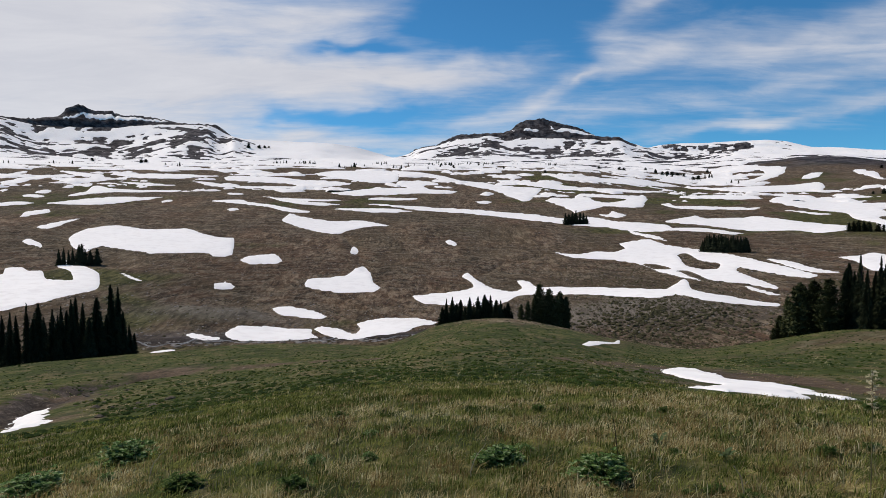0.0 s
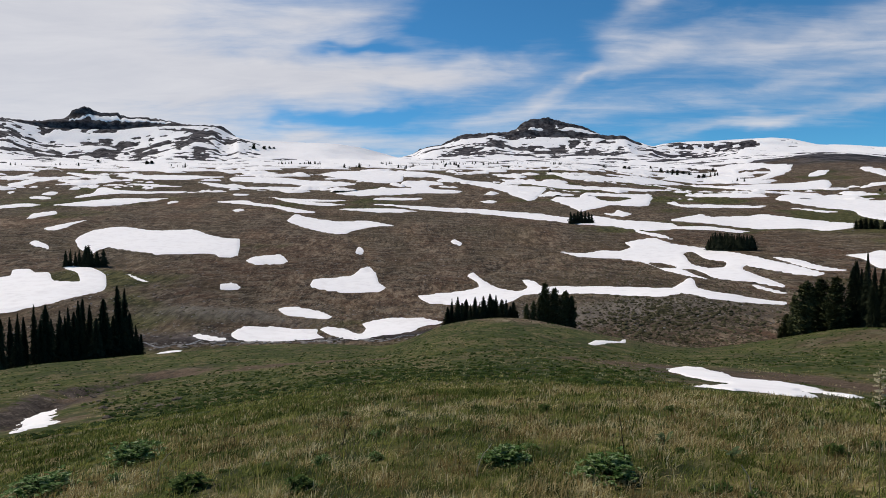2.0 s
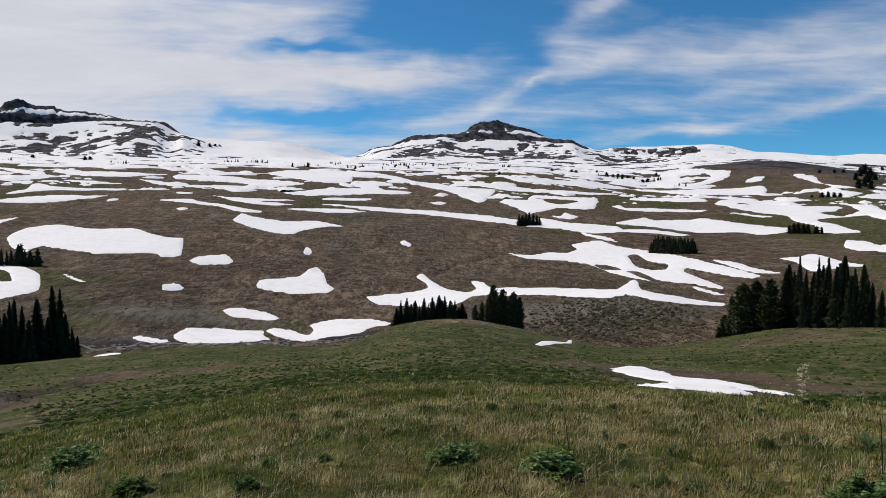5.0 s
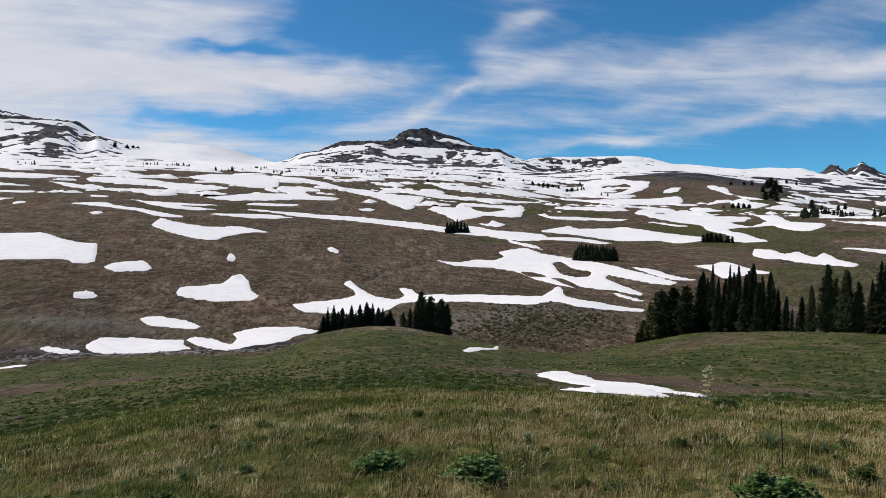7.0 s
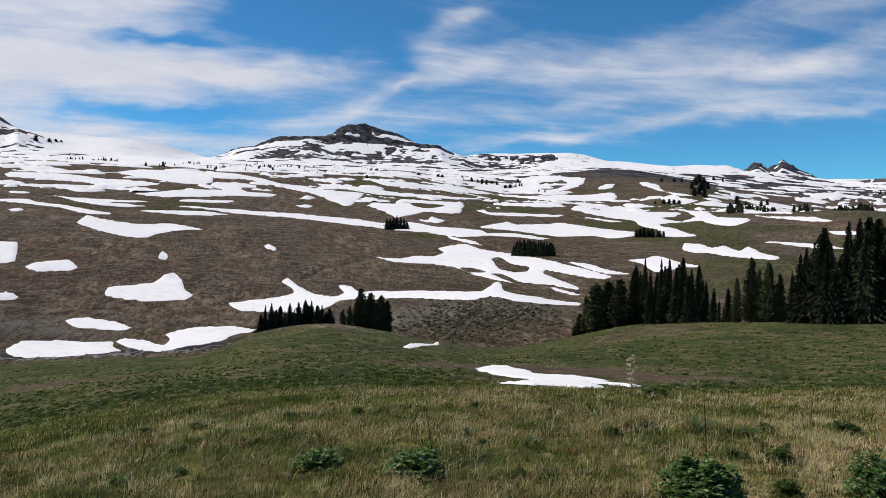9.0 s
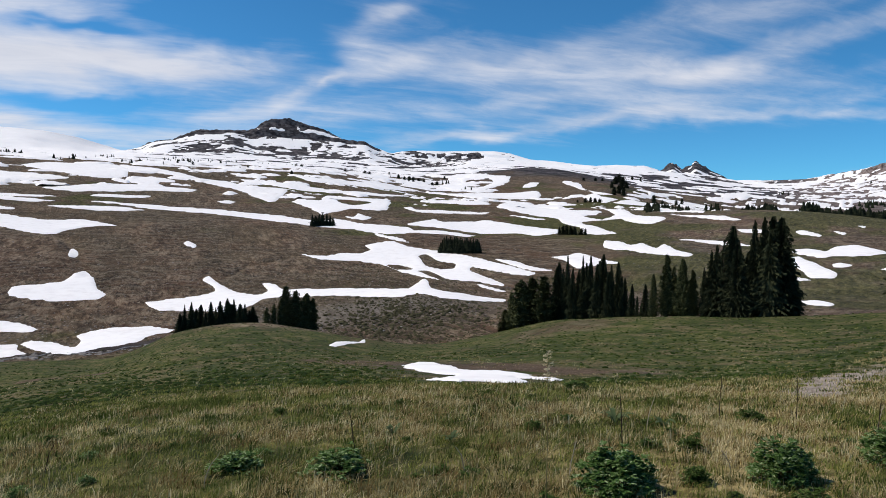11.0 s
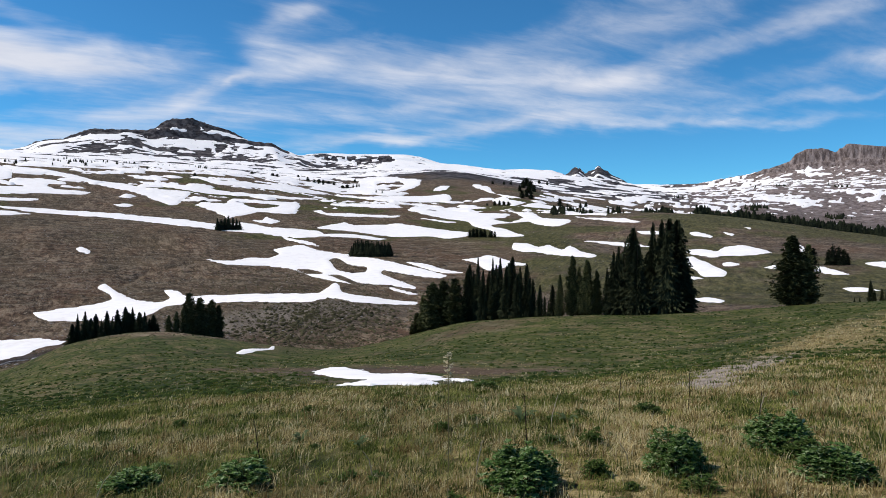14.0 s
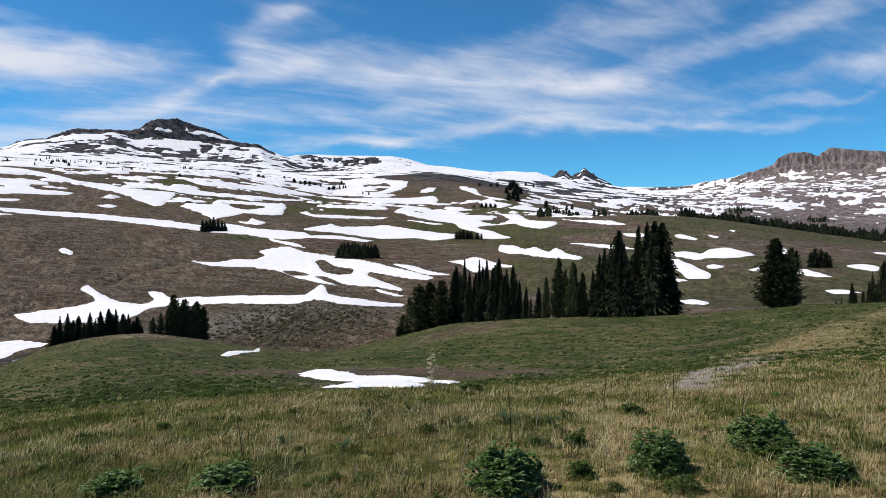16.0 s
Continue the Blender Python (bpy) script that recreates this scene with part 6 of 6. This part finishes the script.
def mound(x, y, half, high, kind, label):
    root = tagged(new("leafy_plant"), label, "plant", "leafy plants in the grass")
    root.matrix_world = Matrix.Translation((x, y, ground_at(x, y) - 0.01)) @ Matrix.Rotation(picker.uniform(0, 6.28), 4, "Z")
    for part_name, mesh in (("foliage", MOUNDS[kind]), ("stalk", MOUND_STEMS[kind % 2])):
        ob = new(part_name, mesh)
        ob.parent = root
        ob.scale = (half, half, high)


DENSE = "dense mound of dark grey-green leaves growing in dry grass"
LOW = "low tuft of bright green leaves growing in the grass"
for x, y, half, high, kind, label in (
        (2.63, 3.44, 0.28, 0.28, 0, DENSE), (3.70, 3.14, 0.23, 0.27, 1, DENSE), (4.78, 3.10, 0.28, 0.30, 0, DENSE), (4.42, 2.46, 0.26, 0.21, 1, DENSE),
        (1.13, 4.74, 0.27, 0.20, 3, "flat mound of green leaves half hidden in grass"), (0.45, 5.30, 0.24, 0.17, 3, "flat mound of green leaves half hidden in grass"),
        (4.60, 2.85, 0.18, 0.18, 2, LOW), (3.21, 3.40, 0.13, 0.13, 2, LOW), (3.51, 2.76, 0.14, 0.10, 2, LOW), (-3.31, 6.99, 0.34, 0.24, 3, DENSE), (-3.67, 5.96, 0.34, 0.20, 3, "flat mound of green leaves half hidden in grass"),
        (5.87, 5.51, 0.22, 0.17, 2, LOW), (-1.10, 4.90, 0.16, 0.12, 2, LOW), (-2.07, 5.24, 0.20, 0.14, 2, LOW), (6.1, 9.4, 0.30, 0.16, 2, LOW), (3.75, 4.05, 0.12, 0.16, 2, LOW)):
    mound(x, y, half, high, kind, label)


herbs = random.Random(61)
for _ in range(70):
    r_, b_ = 3.6 + 6.5 * herbs.random() ** 1.3, herbs.uniform(-35, 30) if herbs.random() < 0.65 else herbs.uniform(30, 66)
    half_ = herbs.uniform(0.05, 0.13)
    mound(r_ * math.sin(radians(b_)), r_ * math.cos(radians(b_)), half_, half_ * herbs.uniform(0.5, 0.95), herbs.choice((2, 2, 3)), "small leafy green herb among the grass blades")


def rosette(x, y, size, seed):
    """A loose clump of broad, arching pale leaves."""
    rng = random.Random(seed)
    root = tagged(new("broad_leaved_plant"), "loose clump of pale green arching leaves in the grass", "plant", "broad-leaved plants")
    root.matrix_world = Matrix.Translation((x, y, ground_at(x, y)))
    for i in range(11):
        a, h = rng.uniform(0, 6.283), size * rng.uniform(0.6, 1.1)
        out, w = h * rng.uniform(0.7, 1.5), size * rng.uniform(0.10, 0.16)
        c, s = math.cos(a), math.sin(a)
        v, f = [], []
        for t, ww in ((0.0, 0.25), (0.3, 0.8), (0.55, 1.0), (0.8, 0.7), (1.0, 0.04)):
            z = h * (1.9 * t - 1.25 * t * t)
            v += [(c * out * t - s * w * ww, s * out * t + c * w * ww, z + 0.25 * w * ww), (c * out * t, s * out * t, z), (c * out * t + s * w * ww, s * out * t - c * w * ww, z + 0.25 * w * ww)]
        for k in range(4):
            for e in (0, 1):
                p = 3 * k + e
                f += [(p, p + 1, p + 4), (p, p + 4, p + 3)]
        ob = new("leaf", strip_mesh("leaf", v, f, STRAP_LEAF))
        ob.parent = root


for x, y, size, seed in ((3.95, 5.32, 0.17, 97), (4.35, 5.10, 0.15, 98), (4.15, 5.6, 0.12, 99), (1.9, 5.9, 0.12, 101), (2.2, 5.2, 0.11, 102)):
    rosette(x, y, size, seed)

PALE_STEM = blade_material("pale_stem", "", (0.0, (0.20, 0.18, 0.09)), (1.0, (0.30, 0.26, 0.14)))
FLOWER = blade_material("cream_flowers", "", (0.0, (0.42, 0.37, 0.24)), (1.0, (0.72, 0.66, 0.48)))
DEAD = blade_material("dead_stalk", "", (0.0, (0.028, 0.024, 0.018)), (1.0, (0.075, 0.06, 0.045)))
PALE = blade_material("bleached_stick", "", (0.0, (0.38, 0.33, 0.25)), (1.0, (0.55, 0.49, 0.39)))


def flower_stalk(x, y, high):
    """A tall thin stem with a loose spike of small cream flowers."""
    rng = random.Random(99)
    z = ground_at(x, y)
    root = tagged(new("flower_stalk"), "tall thin stalk with a spike of small cream flowers", "flower")
    root.matrix_world = Matrix.Translation((x, y, z))
    bow = [(0.03 * math.sin(2.2 * t) + 0.02 * t, 0.01 * t, high * t) for t in [i / 10 for i in range(11)]]
    stem = new("stem", strip_mesh("stem", *tube(bow, [0.0024 - 0.0013 * i / 10 for i in range(11)]), PALE_STEM))
    stem.parent = root
    for i in range(17):
        t = 0.915 + 0.085 * (i + rng.random() * 0.5) / 17
        px, py, pz = 0.03 * math.sin(2.2 * t) + 0.02 * t, 0.01 * t, high * t
        a, out = i * 2.4, rng.uniform(0.004, 0.014)
        pieces = []
        for k in range(6):
            e = 6.283 * k / 6
            g = rng.uniform(0.006, 0.012)
            cx, cy = px + out * math.cos(a), py + out * math.sin(a)
            pieces.append(([(cx, cy, pz), (cx + g * math.cos(e), cy + g * math.sin(e), pz + rng.uniform(0.0, 0.008)), (cx + g * math.cos(e + 0.9), cy + g * math.sin(e + 0.9), pz + rng.uniform(-0.004, 0.006))], [(0, 1, 2)]))
        pieces.append(tube([(px, py, pz - 0.006), (px + out * math.cos(a), py + out * math.sin(a), pz)], (0.0008, 0.0008), 3))
        flower = new("flower", strip_mesh("flower", *merged(pieces), FLOWER))
        flower.parent = root


flower_stalk(1.14, 1.84, 1.22)


def dead_stalk(x, y, high, lean, material, label, name="dead_stalk"):
    rng = random.Random(int(x * 100 + y * 10))
    pts = [(lean * t * t + rng.uniform(-0.006, 0.006), 0.3 * lean * t, high * t) for t in (0, 0.2, 0.45, 0.7, 0.88, 1.0)]
    pieces = [tube(pts, (0.0045, 0.004, 0.0038, 0.0034, 0.003, 0.0016))]
    for t in (2, 3, 4):
        px, py, pz = pts[t]
        a = rng.uniform(0, 6)
        pieces.append(tube([(px, py, pz), (px + 0.03 * math.cos(a), py + 0.03 * math.sin(a), pz + 0.035)], (0.0022, 0.001), 3))
    ob = tagged(new(name, strip_mesh(name, *merged(pieces), material)), label, "dry stalk", "dry stalks")
    ob.matrix_world = Matrix.Translation((x, y, ground_at(x, y) - 0.01))


BROWN_STALK = "thin dark dead flower stalk standing in the grass"
for x, y, high, lean in ((2.84, 3.69, 0.60, -0.03), (1.34, 5.13, 0.40, -0.05), (6.31, 5.32, 0.52, 0.02), (5.6, 5.7, 0.5, 0.04), (5.2, 3.6, 0.42, 0.05), (-1.0, 6.2, 0.3, 0.08)):
    dead_stalk(x, y, high, lean, DEAD, BROWN_STALK)
for x, y, high, lean in ((3.55, 3.45, 0.2, -0.12), (2.5, 3.8, 0.26, 0.06), (4.0, 4.9, 0.3, 0.1), (1.9, 4.2, 0.24, -0.08), (0.2, 5.0, 0.25, 0.12), (5.9, 4.1, 0.3, 0.1), (-2.6, 5.9, 0.26, 0.16), (-1.6, 5.6, 0.22, 0.14)):
    dead_stalk(x, y, high, lean, PALE, "bleached dry stem leaning in the grass")
